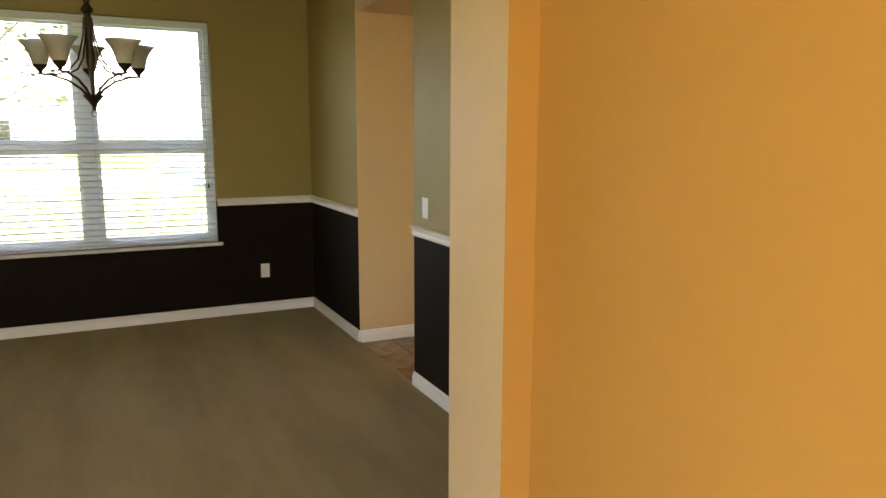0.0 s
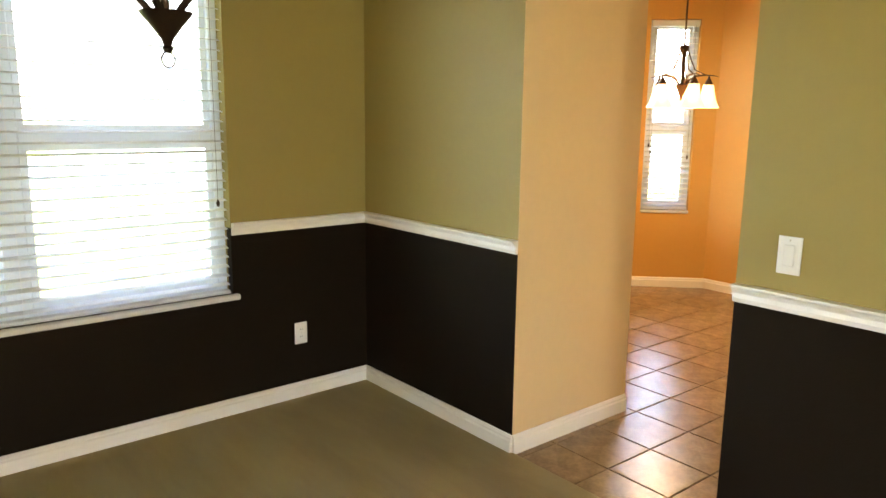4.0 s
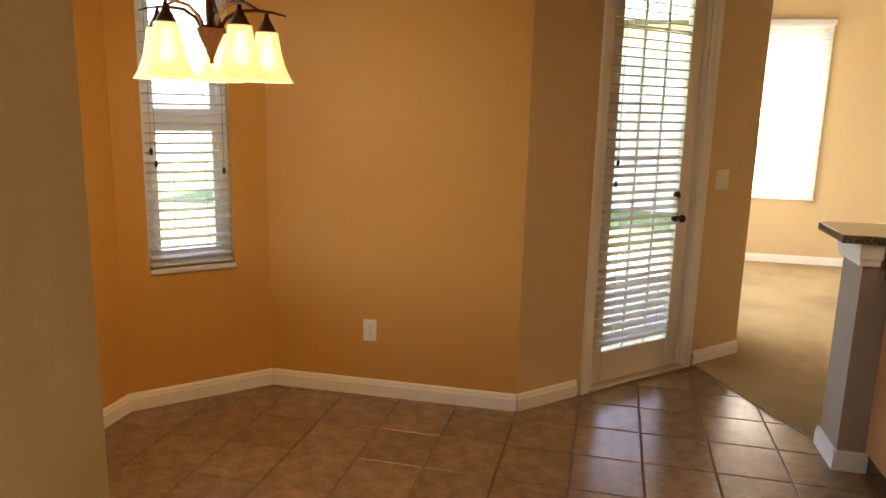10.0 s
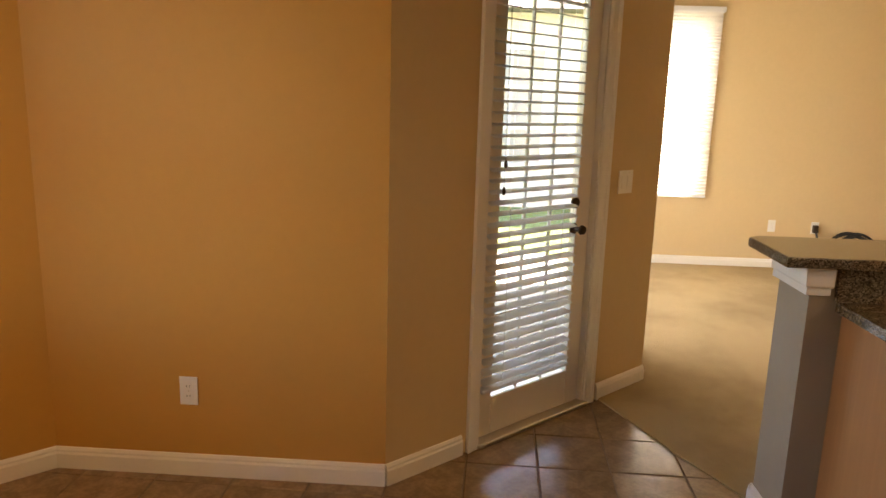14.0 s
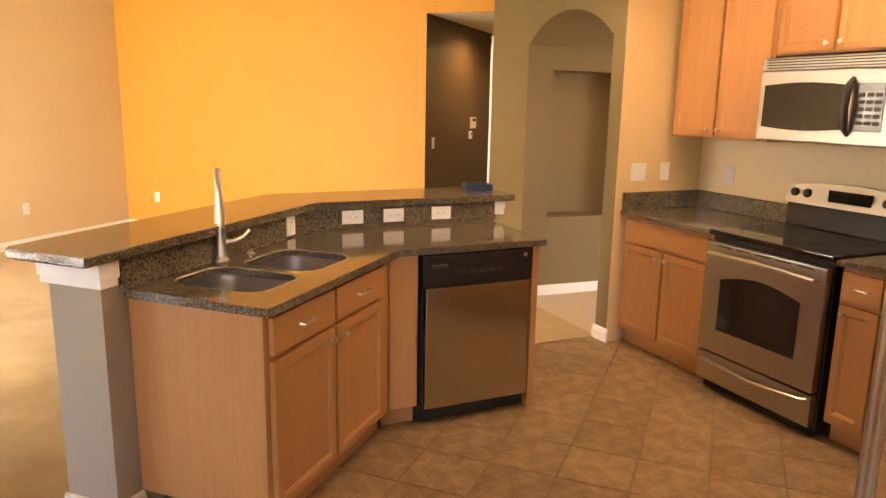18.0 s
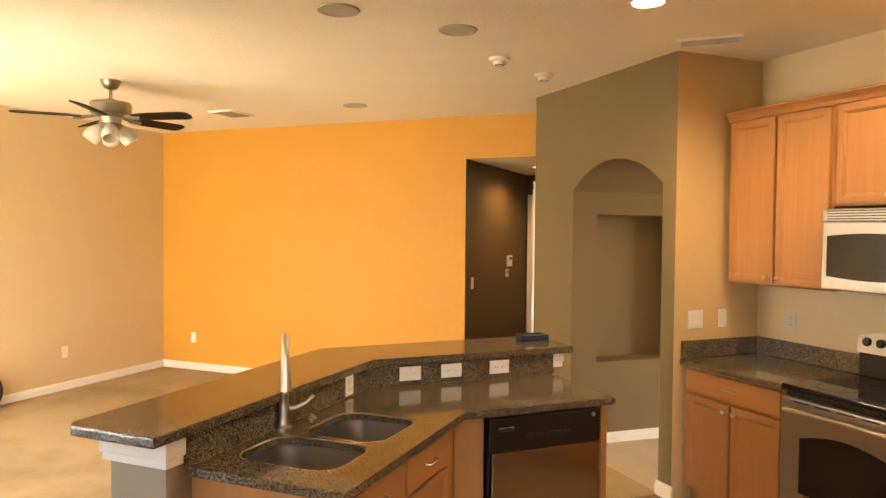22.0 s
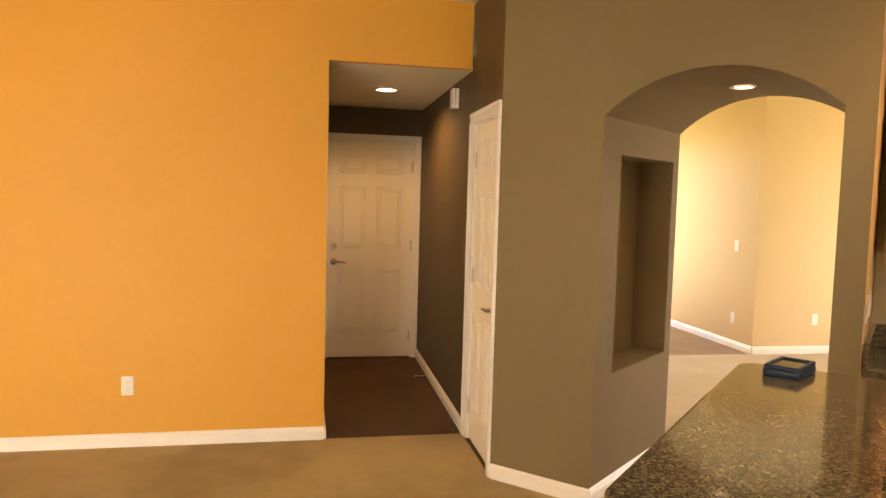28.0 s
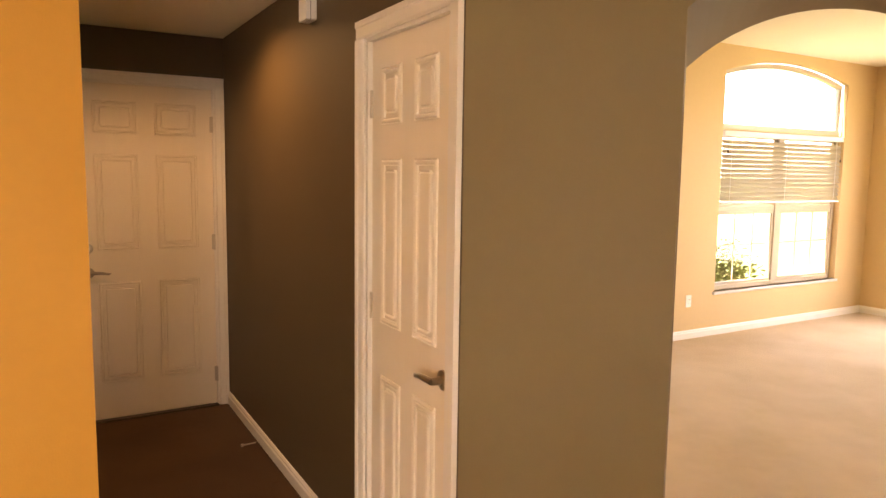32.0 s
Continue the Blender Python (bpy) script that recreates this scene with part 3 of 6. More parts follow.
tagged(new("ceiling_hall", mesh_of("ceiling_hall", bm, M["ceiling"])), "lower off-white hall ceiling", "ceiling", kind="structure")

# floors: a base under all, carpets on it, tiles at the end of the file
bm = prism([(-2.1, -3.26), (1.74, -3.26), (1.74, -6.2), (10.5, -6.2), (10.5, 7.3), (-2.1, 7.3)], -0.12, -0.006)
tagged(new("floor", mesh_of("floor", bm, M["grout"])), "floor slab with brown tile grout", "floor", kind="structure")


def carpet(name, poly, mat, label):
    tagged(new(name, mesh_of(name, prism(poly, -0.006, 0.008), M[mat])), label, "carpet", kind="structure")


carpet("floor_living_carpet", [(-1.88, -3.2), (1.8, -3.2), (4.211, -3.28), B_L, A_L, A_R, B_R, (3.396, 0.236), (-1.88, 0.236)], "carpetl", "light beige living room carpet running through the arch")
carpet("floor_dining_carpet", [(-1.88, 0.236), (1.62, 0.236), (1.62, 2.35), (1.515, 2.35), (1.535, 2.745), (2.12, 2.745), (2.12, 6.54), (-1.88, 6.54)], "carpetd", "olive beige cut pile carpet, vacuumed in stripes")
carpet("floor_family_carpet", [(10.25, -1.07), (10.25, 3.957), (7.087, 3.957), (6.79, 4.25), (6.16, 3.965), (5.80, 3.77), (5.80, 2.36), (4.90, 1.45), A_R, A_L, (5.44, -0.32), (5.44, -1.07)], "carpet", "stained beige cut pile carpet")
carpet("floor_hall", [(5.38, -3.34), (6.35, -3.34), (6.35, -1.07), (5.43, -1.07)], "carpeth", "dark brown hall floor")
carpet("floor_entry", [(1.8, -6.0), (4.211, -6.0), (4.211, -3.28), (1.8, -3.2)], "entry", "brown entry floor")

# baseboards
for p, q in ((0, 1), (1, 2), (2, 3), (3, 4), (6, 7), (7, 8), (10, 11), (11, 12), (12, 13), (15, 16), (16, 17), (17, 18), (18, 19), (19, 20), (20, 0)):
    moulding("baseboard", OUTER[p], OUTER[q], BASE_PROFILE)
moulding("baseboard", (5.426, -1.085), (5.385, -3.34), BASE_PROFILE)
moulding("baseboard", (7.087, 3.957), (6.775, 4.264), BASE_PROFILE)
moulding("baseboard", (6.105, 4.944), (5.815, 5.235), BASE_PROFILE)
moulding("baseboard", (10.25, 3.957), (9.97, 3.957), BASE_PROFILE)
moulding("baseboard", (7.53, 3.957), (7.087, 3.957), BASE_PROFILE)
for p, q in ((0, 1), (1, 2), (6, 7), (7, 8), (8, 9), (9, 10), (10, 11), (11, 12), (12, 13), (13, 14), (14, 0)):
    moulding("baseboard", ISLAND[p], ISLAND[q], BASE_PROFILE, e0=0.016 if p in (1, 6, 7, 12) else 0, e1=0.016 if p in (0, 6) else 0)
# chair rail of the dining room
RL = "white painted chair rail on the dining room wall"
moulding("trim_chair_rail", (2.12, 6.54), (1.338, 6.54), RAIL_PROFILE, 0.985, RL)
moulding("trim_chair_rail", (-0.478, 6.54), (-1.88, 6.54), RAIL_PROFILE, 0.985, RL)
moulding("trim_chair_rail", (2.12, 5.357), (2.12, 6.54), RAIL_PROFILE, 0.985, RL)
moulding("trim_chair_rail", (2.12, 2.745), (2.12, 4.373), RAIL_PROFILE, 0.985, RL)
moulding("trim_chair_rail", (1.62, 2.745), (2.12, 2.745), RAIL_PROFILE, 0.985, RL)


# ---- windows and blinds ----
def face(p, q, s):
    """The pose of something on a wall that runs from p to q, s along it: x to the viewer's right, y into the wall."""
    p, q = Vector(p), Vector(q)
    d = (q - p).normalized()
    at = p + d * s
    return Matrix.Translation((at.x, at.y, 0)) @ Matrix.Rotation(math.atan2(-d.y, -d.x), 4, "Z")


def window(name, m, w, z0, z1, lites, rail, label, sill=True, wallmat="tan", over=0.03, vinyl="vinyl"):
    """A vinyl window in an opening of width w; lites: how many panes side by side; rail: height of the meeting rail."""
    t = thing(name, m, label, "window", kind="structure")
    h, f = w / 2, 0.045
    bm = bmesh.new()
    frame_bars(bm, -h, h, z0, z1, f, 0.065, 0.125, 0.004)
    part("window_frame", bm, M[vinyl], t)
    bm = bmesh.new()
    frame_bars(bm, -h - 0.01, h + 0.01, z0 - 0.01, z1 + 0.01, 0.01, 0.048, 0.13, 0)
    part("reveal", bm, M[wallmat], t)
    for k in range(1, lites):
        x = -h + w * k / lites
        part("mullion", bx(x - 0.05, x + 0.05, 0.06, 0.125, z0 + f, z1 - f, 0.005), M[vinyl], t)
    for k in range(lites):
        a = -h + w * k / lites + (f if k == 0 else 0.05)
        b = -h + w * (k + 1) / lites - (f if k == lites - 1 else 0.05)
        part("meeting_rail", bx(a, b, 0.07, 0.118, rail - 0.025, rail + 0.025, 0.004), M[vinyl], t)
        for k0, k1, y in ((z0 + f, rail - 0.025, 0.085), (rail + 0.025, z1 - f, 0.10)):
            sash = bmesh.new()
            g = 0.03
            frame_bars(sash, a, b, k0, k1, g, y - 0.012, y + 0.012, 0.003)
            part("sash", sash, M[vinyl], t)
            pane = part("pane", bx(a + g, b - g, y - 0.002, y + 0.002, k0 + g, k1 - g), M["glass"], t)
            pane.visible_shadow = False
    if sill:
        part("window_sill", bx(-h - over, h + over, -0.025, 0.06, z0 - 0.028, z0, 0.006), M["sill"], t, "grey marble sill")
    return t


def blind(m, w, z0, z1, label, pitch=0.0465, tilt=8, group="window blinds", cords=2, mat="blind", pulls=None):
    """A horizontal blind that hangs from z1 down to z0; slats fill it from the bottom rail up."""
    t = thing("window_blind", m, label, "blind", group)
    h, y = w / 2 - 0.006, 0.022
    part("headrail", bx(-h, h, y - 0.03, y + 0.025, z1 - 0.055, z1 - 0.004, 0.003), M["blind"], t)
    part("bottom_rail", bx(-h, h, y - 0.024, y + 0.024, z0 + 0.004, z0 + 0.022, 0.004), M["blind"], t)
    bm = bmesh.new()
    prof = [(-0.025, -0.0008), (-0.012, 0.0018), (0.0, 0.0026), (0.012, 0.0018), (0.025, -0.0008), (0.025, 0.0010), (0.012, 0.0036), (0.0, 0.0044), (-0.012, 0.0036), (-0.025, 0.0010)]
    extrude_profile(prof, 2 * h - 0.006, bm, Matrix.Translation((-h + 0.003, 0, 0)))
    me = mesh_of("slat", bm, M[mat])
    k, rng = 0, random.Random(int(w * 1000))
    z = z0 + 0.022 + pitch * 0.6
    while z < z1 - 0.07:
        share("slat", me, t, pose(0, y, z, tilt + rng.uniform(-2.5, 2.5), rng.uniform(-0.12, 0.12), 0))
        z += pitch
        k += 1
    for x in ([-h + 0.12, h - 0.12] if cords == 2 else [-h + 0.12, 0, h - 0.12]):
        part("ladder_cord", tube([(x, y - 0.027, z0 + 0.02), (x, y - 0.027, z1 - 0.05)], 0.0012, 5), M["blind"], t)
    for x, zz in pulls or ((-h + 0.05, z0 + 0.50), (h - 0.05, z0 + 0.44)):
        pull = lathe([(0, 0.0), (0.006, 0.002), (0.009, 0.018), (0.004, 0.034), (0, 0.036)], 8, None, Matrix.Translation((x, y - 0.035, zz)))
        tube([(x, y - 0.035, zz + 0.034), (x, y - 0.03, z1 - 0.05)], 0.001, 4, pull)
        part("cord_pull", pull, M["bronze"], t, "dark cord pull")
    return t


O = OUTER
window("window_1", face(O[0], O[1], 1.69), 1.81, 0.63, 2.36, 2, 1.40, "white vinyl twin window of the dining room", True, "olive")
blind(face(O[0], O[1], 1.69), 1.80, 0.631, 2.355, "white horizontal blind, slats open, in the dining window", cords=3)
window("window_2", face(O[17], O[18], 1.02), 1.54, 0.71, 2.36, 2, 1.425, "white vinyl twin window of the breakfast nook", True, "orange", over=0.0)
blind(face(O[17], O[18], 1.02), 1.53, 0.711, 2.355, "white horizontal blind, slats open, in the nook window", cords=3)
window("window_3", face(O[16], O[17], 0.392), 0.42, 0.71, 2.36, 1, 1.43, "narrow white window of the slanted nook wall", True, "orange", over=0.0)
blind(face(O[16], O[17], 0.392), 0.41, 0.711, 2.355, "narrow white blind with open slats", pulls=((0.165, 1.165), (-0.175, 1.265), (-0.155, 1.205)))
window("window_4", face(O[12], O[13], 4.155), 0.60, 0.70, 2.40, 1, 1.50, "sunlit window of the family room", True, "tan")
w5 = window("window_5", face(O[2], O[3], 1.56), 2.03, 0.44, 2.03, 2, 1.25, "tall arched window of the living room", True, "living", vinyl="almond")
for a, b in ((-0.94, -0.08), (0.08, 0.94)):
    part("muntin", bx(a, b, 0.0815, 0.0885, 0.874, 0.886), M["almond"], w5)
    for k in (1, 2):
        x = a + (b - a) * k / 3
        part("muntin", bx(x - 0.006, x + 0.006, 0.081, 0.089, 0.515, 1.195), M["almond"], w5)


def pleated_shade(m, w, z0, z1):
    """A closed pleated shade, hung on the wall over the window."""
    t = thing("pleated_shade", m, "closed white pleated shade glowing with sun", "window shade")
    h = w / 2
    part("headrail", bx(-h - 0.012, h + 0.012, -0.062, -0.004, z1 - 0.05, z1, 0.006), M["blind"], t)
    part("bottom_rail", bx(-h, h, -0.045, -0.02, z0, z0 + 0.02, 0.005), M["blind"], t)
    bm, n = bmesh.new(), int((z1 - z0 - 0.07) / 0.016)
    rows = [[bm.verts.new((x, -0.033 + (0.007 if k % 2 else -0.007), z0 + 0.02 + (z1 - z0 - 0.07) * k / n)) for x in (-h + 0.004, h - 0.004)] for k in range(n + 1)]
    for a, b in zip(rows, rows[1:]):
        bm.faces.new((a[0], a[1], b[1], b[0]))
    part("cloth", bm, M["fabric"], t, "sheer white pleated cloth")
    for x in (-0.2, 0.2):
        part("clip", bx(x - 0.02, x + 0.02, -0.05, -0.044, z0 + 0.002, z0 + 0.014, 0.002), M["trim"], t)


pleated_shade(face(O[12], O[13], 4.155), 0.70, 0.675, 2.445)


# ---- the arched head of the living room window, and glass doors ----
def arched_head():
    t = thing("window_6", face(O[2], O[3], 1.56), "arched transom light over the living room window", "window", kind="structure")
    h, z0, zs, rise, n = 1.015, 2.03, 2.585, 0.14, 20
    R = (h * h + rise * rise) / (2 * rise)
    curve = [(-h + 2 * h * k / n, zs + math.sqrt(R * R - (-h + 2 * h * k / n) ** 2) - (R - rise)) for k in range(n + 1)]
    bm = bmesh.new()
    for y0, y1, off, zt in ((0.065, 0.125, 0.05, None),):
        for (xa, za), (xb, zb) in zip(curve, curve[1:]):
            vs = [bm.verts.new(v) for v in ((xa, y0, za - off), (xb, y0, zb - off), (xb, y0, zb), (xa, y0, za), (xa, y1, za - off), (xb, y1, zb - off), (xb, y1, zb), (xa, y1, za))]
            for f in ((0, 1, 2, 3), (7, 6, 5, 4), (0, 4, 5, 1), (3, 2, 6, 7)):
                bm.faces.new([vs[j] for j in f])
    bx(-h, -h + 0.045, 0.065, 0.125, z0, zs - 0.02, 0.004, bm), bx(h - 0.045, h, 0.065, 0.125, z0, zs - 0.02, 0.004, bm), bx(-h, h, 0.06, 0.125, z0, z0 + 0.06, 0.004, bm)
    part("window_frame", bm, M["almond"], t)
    bm = bmesh.new()
    poly = [(-h + 0.045, z0 + 0.06), (h - 0.045, z0 + 0.06)] + [(x * 0.956, z - 0.05) for x, z in curve[::-1]]
    a, b = [bm.verts.new((x, 0.093, z)) for x, z in poly], [bm.verts.new((x, 0.097, z)) for x, z in poly]
    bm.faces.new(a), bm.faces.new(b[::-1])
    for k in range(len(poly)):
        bm.faces.new((a[k], a[(k + 1) % len(poly)], b[(k + 1) % len(poly)], b[k]))
    part("pane", bm, M["glass"], t).visible_shadow = False
    bm = bmesh.new()
    for s in (-1, 1):
        pts = [(x, z) for x, z in curve if x * s >= -1e-6]
        pts = pts if s > 0 else pts[::-1]
        poly = pts + [(s * h, 2.73), (0, 2.73)]
        a, b = [bm.verts.new((x, -0.0, z)) for x, z in poly], [bm.verts.new((x, 0.05, z)) for x, z in poly]
        bm.faces.new(a), bm.faces.new(b[::-1])
        for k in range(len(poly)):
            bm.faces.new((a[k], a[(k + 1) % len(poly)], b[(k + 1) % len(poly)], b[k]))
    part("spandrel", bm, M["living"], t)


arched_head()
blind(face(O[2], O[3], 1.56), 2.0, 1.30, 2.02, "slatted blind, shade put into its tan colour, pulled halfway up in the living room window", tilt=60, cords=3, mat="blindo")


def casing(m, w, h, cw=0.057):
    """Moulded door casing and jambs round an opening of that width and height."""
    t = thing("trim_door_casing", m, "white moulded door casing", "trim", kind="structure")
    for s in (-1, 1):
        e = [(w / 2 - 0.004, -0.002), (w / 2 - 0.004, -0.011), (w / 2 + 0.004, -0.016), (w / 2 + cw * 0.6, -0.016), (w / 2 + cw * 0.66, -0.021), (w / 2 + cw, -0.021), (w / 2 + cw, -0.002)]
        part("leg", prism([(s * x, y) for x, y in e], 0, h - 0.004), M["trim"], t)
        part("jamb", bx(s * (w / 2 - 0.016), s * (w / 2), 0.0, 0.05, 0, h, 0.0), M["trim"], t)
    e = [(-0.002, h - 0.004), (-0.011, h - 0.004), (-0.016, h + 0.004), (-0.016, h + cw * 0.6), (-0.021, h + cw * 0.66), (-0.021, h + cw), (-0.002, h + cw)]
    part("head", extrude_profile(e, w + 2 * cw, None, Matrix.Translation((-w / 2 - cw, 0, 0))), M["trim"], t)
    part("head_jamb", bx(-w / 2 + 0.016, w / 2 - 0.016, 0.0, 0.05, h - 0.016, h, 0.0), M["trim"], t)
    part("door_stop", bx(-w / 2 + 0.016, w / 2 - 0.016, 0.049, 0.06, h - 0.04, h - 0.002, 0.0), M["trim"], t)
    return t


def panel_door(name, m, w, h, label, hinge, bolt=False):
    """A white six-panel door. hinge: side of the hinges (1 right, -1 left)."""
    t = thing(name, m, label, "door", kind="structure")
    bm = bx(-w / 2, w / 2, 0.018, 0.048, 0.012, h, 0.002)
    part("door_leaf", bm, M["doorwhite"], t)
    st, mid = 0.1, 0.1
    pw = (w - 2 * st - mid) / 2
    for z0, z1 in ((h - 0.298, h - 0.102), (h - 1.01, h - 0.42), (0.245, h - 1.207)):
        for x0 in (-w / 2 + st, mid / 2):
            ring = part("panel_moulding", frame_bars(bmesh.new(), x0, x0 + pw, z0, z1, 0.022, 0.009, 0.0195, 0.0085), M["doorwhite"], t)
            part("panel", bx(x0 + 0.034, x0 + pw - 0.034, 0.009, 0.0195, z0 + 0.036, z1 - 0.036, 0.011), M["doorwhite"], ring)
    for z in (0.22, h * 0.53, h - 0.22):
        bm = bx(hinge * (w / 2 - 0.002) - 0.012, hinge * (w / 2 - 0.002) + 0.012, 0.008, 0.02, z - 0.05, z + 0.05, 0.002)
        lathe([(0, -0.052), (0.007, -0.05), (0.007, 0.05), (0, 0.052)], 8, bm, Matrix.Translation((hinge * (w / 2 + 0.002), 0.006, z)))
        part("hinge", bm, M["nickel"], t, "satin nickel hinge")
    s, x, z = -hinge, -hinge * (w / 2 - 0.052), 0.94
    bm = lathe([(0, 0), (0.032, 0), (0.032, 0.006), (0.014, 0.014), (0.011, 0.045), (0, 0.047)], 16, None, Matrix.Translation((x, 0.018, z)) @ Matrix.Rotation(radians(90), 4, "X"))
    tube([(x, -0.025, z), (x - s * 0.03, -0.03, z + 0.003), (x - s * 0.07, -0.03, z + 0.001), (x - s * 0.105, -0.026, z - 0.007), (x - s * 0.118, -0.022, z - 0.004)], [0.011, 0.0105, 0.009, 0.007, 0.004], 8, bm)
    part("door_handle", bm, M["fan_metal"], t, "satin nickel lever handle", True)
    if bolt:
        part("deadbolt", lathe([(0, 0), (0.029, 0), (0.029, 0.008), (0.02, 0.016), (0, 0.018)], 16, None, Matrix.Translation((x, 0.018, z + 0.15)) @ Matrix.Rotation(radians(90), 4, "X")), M["nickel"], t, "satin nickel deadbolt", True)
    return t


# door to the garage, at the end of the hall
gm = face((5.385, -3.34), (6.35, -3.34), 0.475)
panel_door("door_1", gm, 0.797, 2.083, "closed white six-panel door at the hall end", 1, True)
casing(gm, 0.83, 2.10, 0.055)
tagged(new("trim_threshold", mesh_of("trim_threshold", bx(5.46, 6.26, -3.35, -3.30, 0.008, 0.02, 0.004), M["bronze"])), "dark door threshold", "trim", kind="structure")
# narrow closet door
cm = face((5.44, -0.32), (5.385, -3.34), 0.38)
panel_door("door_2", cm, 0.61, 2.043, "narrow closed white six-panel closet door", -1)
casing(cm, 0.63, 2.06, 0.06)


def glazed_door():
    """The patio door: one tall light with muntins behind a blind."""
    m = face((7.087, 3.957), (5.815, 5.235), 0.915)
    w, h = 0.735, 2.31
    t = thing("door_3", m, "white patio door with a tall divided glass light", "door", kind="structure")
    bm = bmesh.new()
    for a, b, c, d in ((-w / 2, -w / 2 + 0.1, 0.02, h), (w / 2 - 0.1, w / 2, 0.02, h), (-w / 2 + 0.1, w / 2 - 0.1, 0.02, 0.2), (-w / 2 + 0.1, w / 2 - 0.1, h - 0.1, h)):
        bx(a, b, 0.03, 0.072, c, d, 0.003, bm)
    part("door_leaf", bm, M["doorwhite"], t)
    part("pane", bx(-w / 2 + 0.1, w / 2 - 0.1, 0.049, 0.053, 0.2, h - 0.1), M["glass"], t).visible_shadow = False
    for k in (1, 2):
        x = -w / 2 + 0.1 + (w - 0.2) * k / 3
        part("muntin", bx(x - 0.006, x + 0.006, 0.042, 0.06, 0.2, h - 0.1, 0.002), M["plastic"], t)
    for z in (0.58, 1.27, 1.96):
        part("muntin", bx(-w / 2 + 0.1, w / 2 - 0.1, 0.0425, 0.0595, z - 0.006, z + 0.006, 0.002), M["plastic"], t)
    for z in (0.93, 1.055):
        bm = lathe([(0, 0), (0.028, 0), (0.028, 0.008), (0.012, 0.014), (0.012, 0.04), (0.024, 0.052), (0.02, 0.066), (0, 0.07)] if z < 1 else [(0, 0), (0.028, 0), (0.026, 0.012), (0, 0.016)], 14, None, Matrix.Translation((0.245, 0.03, z)) @ Matrix.Rotation(radians(90), 4, "X"))
        part("door_handle" if z < 1 else "deadbolt", bm, M["bronze"], t, "dark bronze knob", True)
    casing(m, 0.77, 2.33, 0.065)
    tagged(new("trim_threshold", mesh_of("trim_threshold", bx(-0.39, 0.39, -0.03, 0.06, 0.0, 0.022, 0.005), M["nickel"])), "metal door threshold", "trim", kind="structure").matrix_basis = m
    blind(m @ Matrix.Translation((-0.07, -0.012, 0)), 0.61, 0.245, 2.30, "white horizontal blind hung on the patio door", 0.047, 14, pulls=((-0.23, 1.243), (-0.235, 1.131)))


glazed_door()


def slider():
    m = face((10.25, 3.957), (7.087, 3.957), 1.5)
    t = thing("door_4", m, "sliding glass door of the family room", "door", kind="structure")
    for x0, x1, y in ((-1.19, 0.03, 0.03), (-0.03, 1.19, 0.065)):
        part("sash", frame_bars(bmesh.new(), x0, x1, 0.02, 2.18, 0.06, y, y + 0.03), M["vinyl"], t)
        part("pane", bx(x0 + 0.06, x1 - 0.06, y + 0.013, y + 0.017, 0.08, 2.12), M["glass"], t).visible_shadow = False


slider()


# ---- kitchen ----
KS = pose(3.71, 0.43, 0, 0, 0, 135)
KW = pose(2.27, 1.87, 0, 0, 0, 90)
KP = pose(5.0, 3.69, 0, 0, 0, -90)
KD = pose(5.0, 2.69, 0, 0, 0, -135)
CT = 0.90


def shaker(x0, x1, z0, z1, y, drawer=False):
    """A door or drawer front with a raised frame and a panel; its front lies at y."""
    bm = bmesh.new()
    if drawer:
        bx(x0, x1, y, y + 0.02, z0, z1, 0.004, bm, 2)
        return bm
    bx(x0, x1, y, y + 0.02, z0, z1, 0, bm)
    bmesh.ops.recalc_face_normals(bm, faces=bm.faces)
    front = min(bm.faces, key=lambda f: f.calc_center_median().y)
    outer = list(front.edges)
    for thick, deep in ((0.052, 0.0), (0.004, -0.004), (0.008, 0.0), (0.006, -0.005)):
        bmesh.ops.inset_individual(bm, faces=[front], thickness=thick, depth=deep)
    bmesh.ops.bevel(bm, geom=outer, offset=0.003, segments=2, affect="EDGES")
    return bm


def knob(parent, x, y, z):
    bm = lathe([(0, 0), (0.006, 0), (0.005, 0.012), (0.014, 0.02), (0.014, 0.025), (0.008, 0.031), (0, 0.032)], 12, None, Matrix.Translation((x, y, z)) @ Matrix.Rotation(radians(90), 4, "X"))
    part("knob", bm, M["nickel"], parent, "brushed nickel knob", True)


def pull(parent, x, y, z, w=0.09):
    bm = tube([(x - w / 2, y, z), (x - w / 2 + 0.004, y - 0.02, z - 0.002), (x - w / 4, y - 0.028, z + 0.002), (x, y - 0.029, z + 0.003), (x + w / 4, y - 0.028, z + 0.002), (x + w / 2 - 0.004, y - 0.02, z - 0.002), (x + w / 2, y, z)], [0.006, 0.005, 0.0038, 0.005, 0.0038, 0.005, 0.006], 8)
    part("handle", bm, M["nickel"], parent, "brushed nickel bar pull", True)


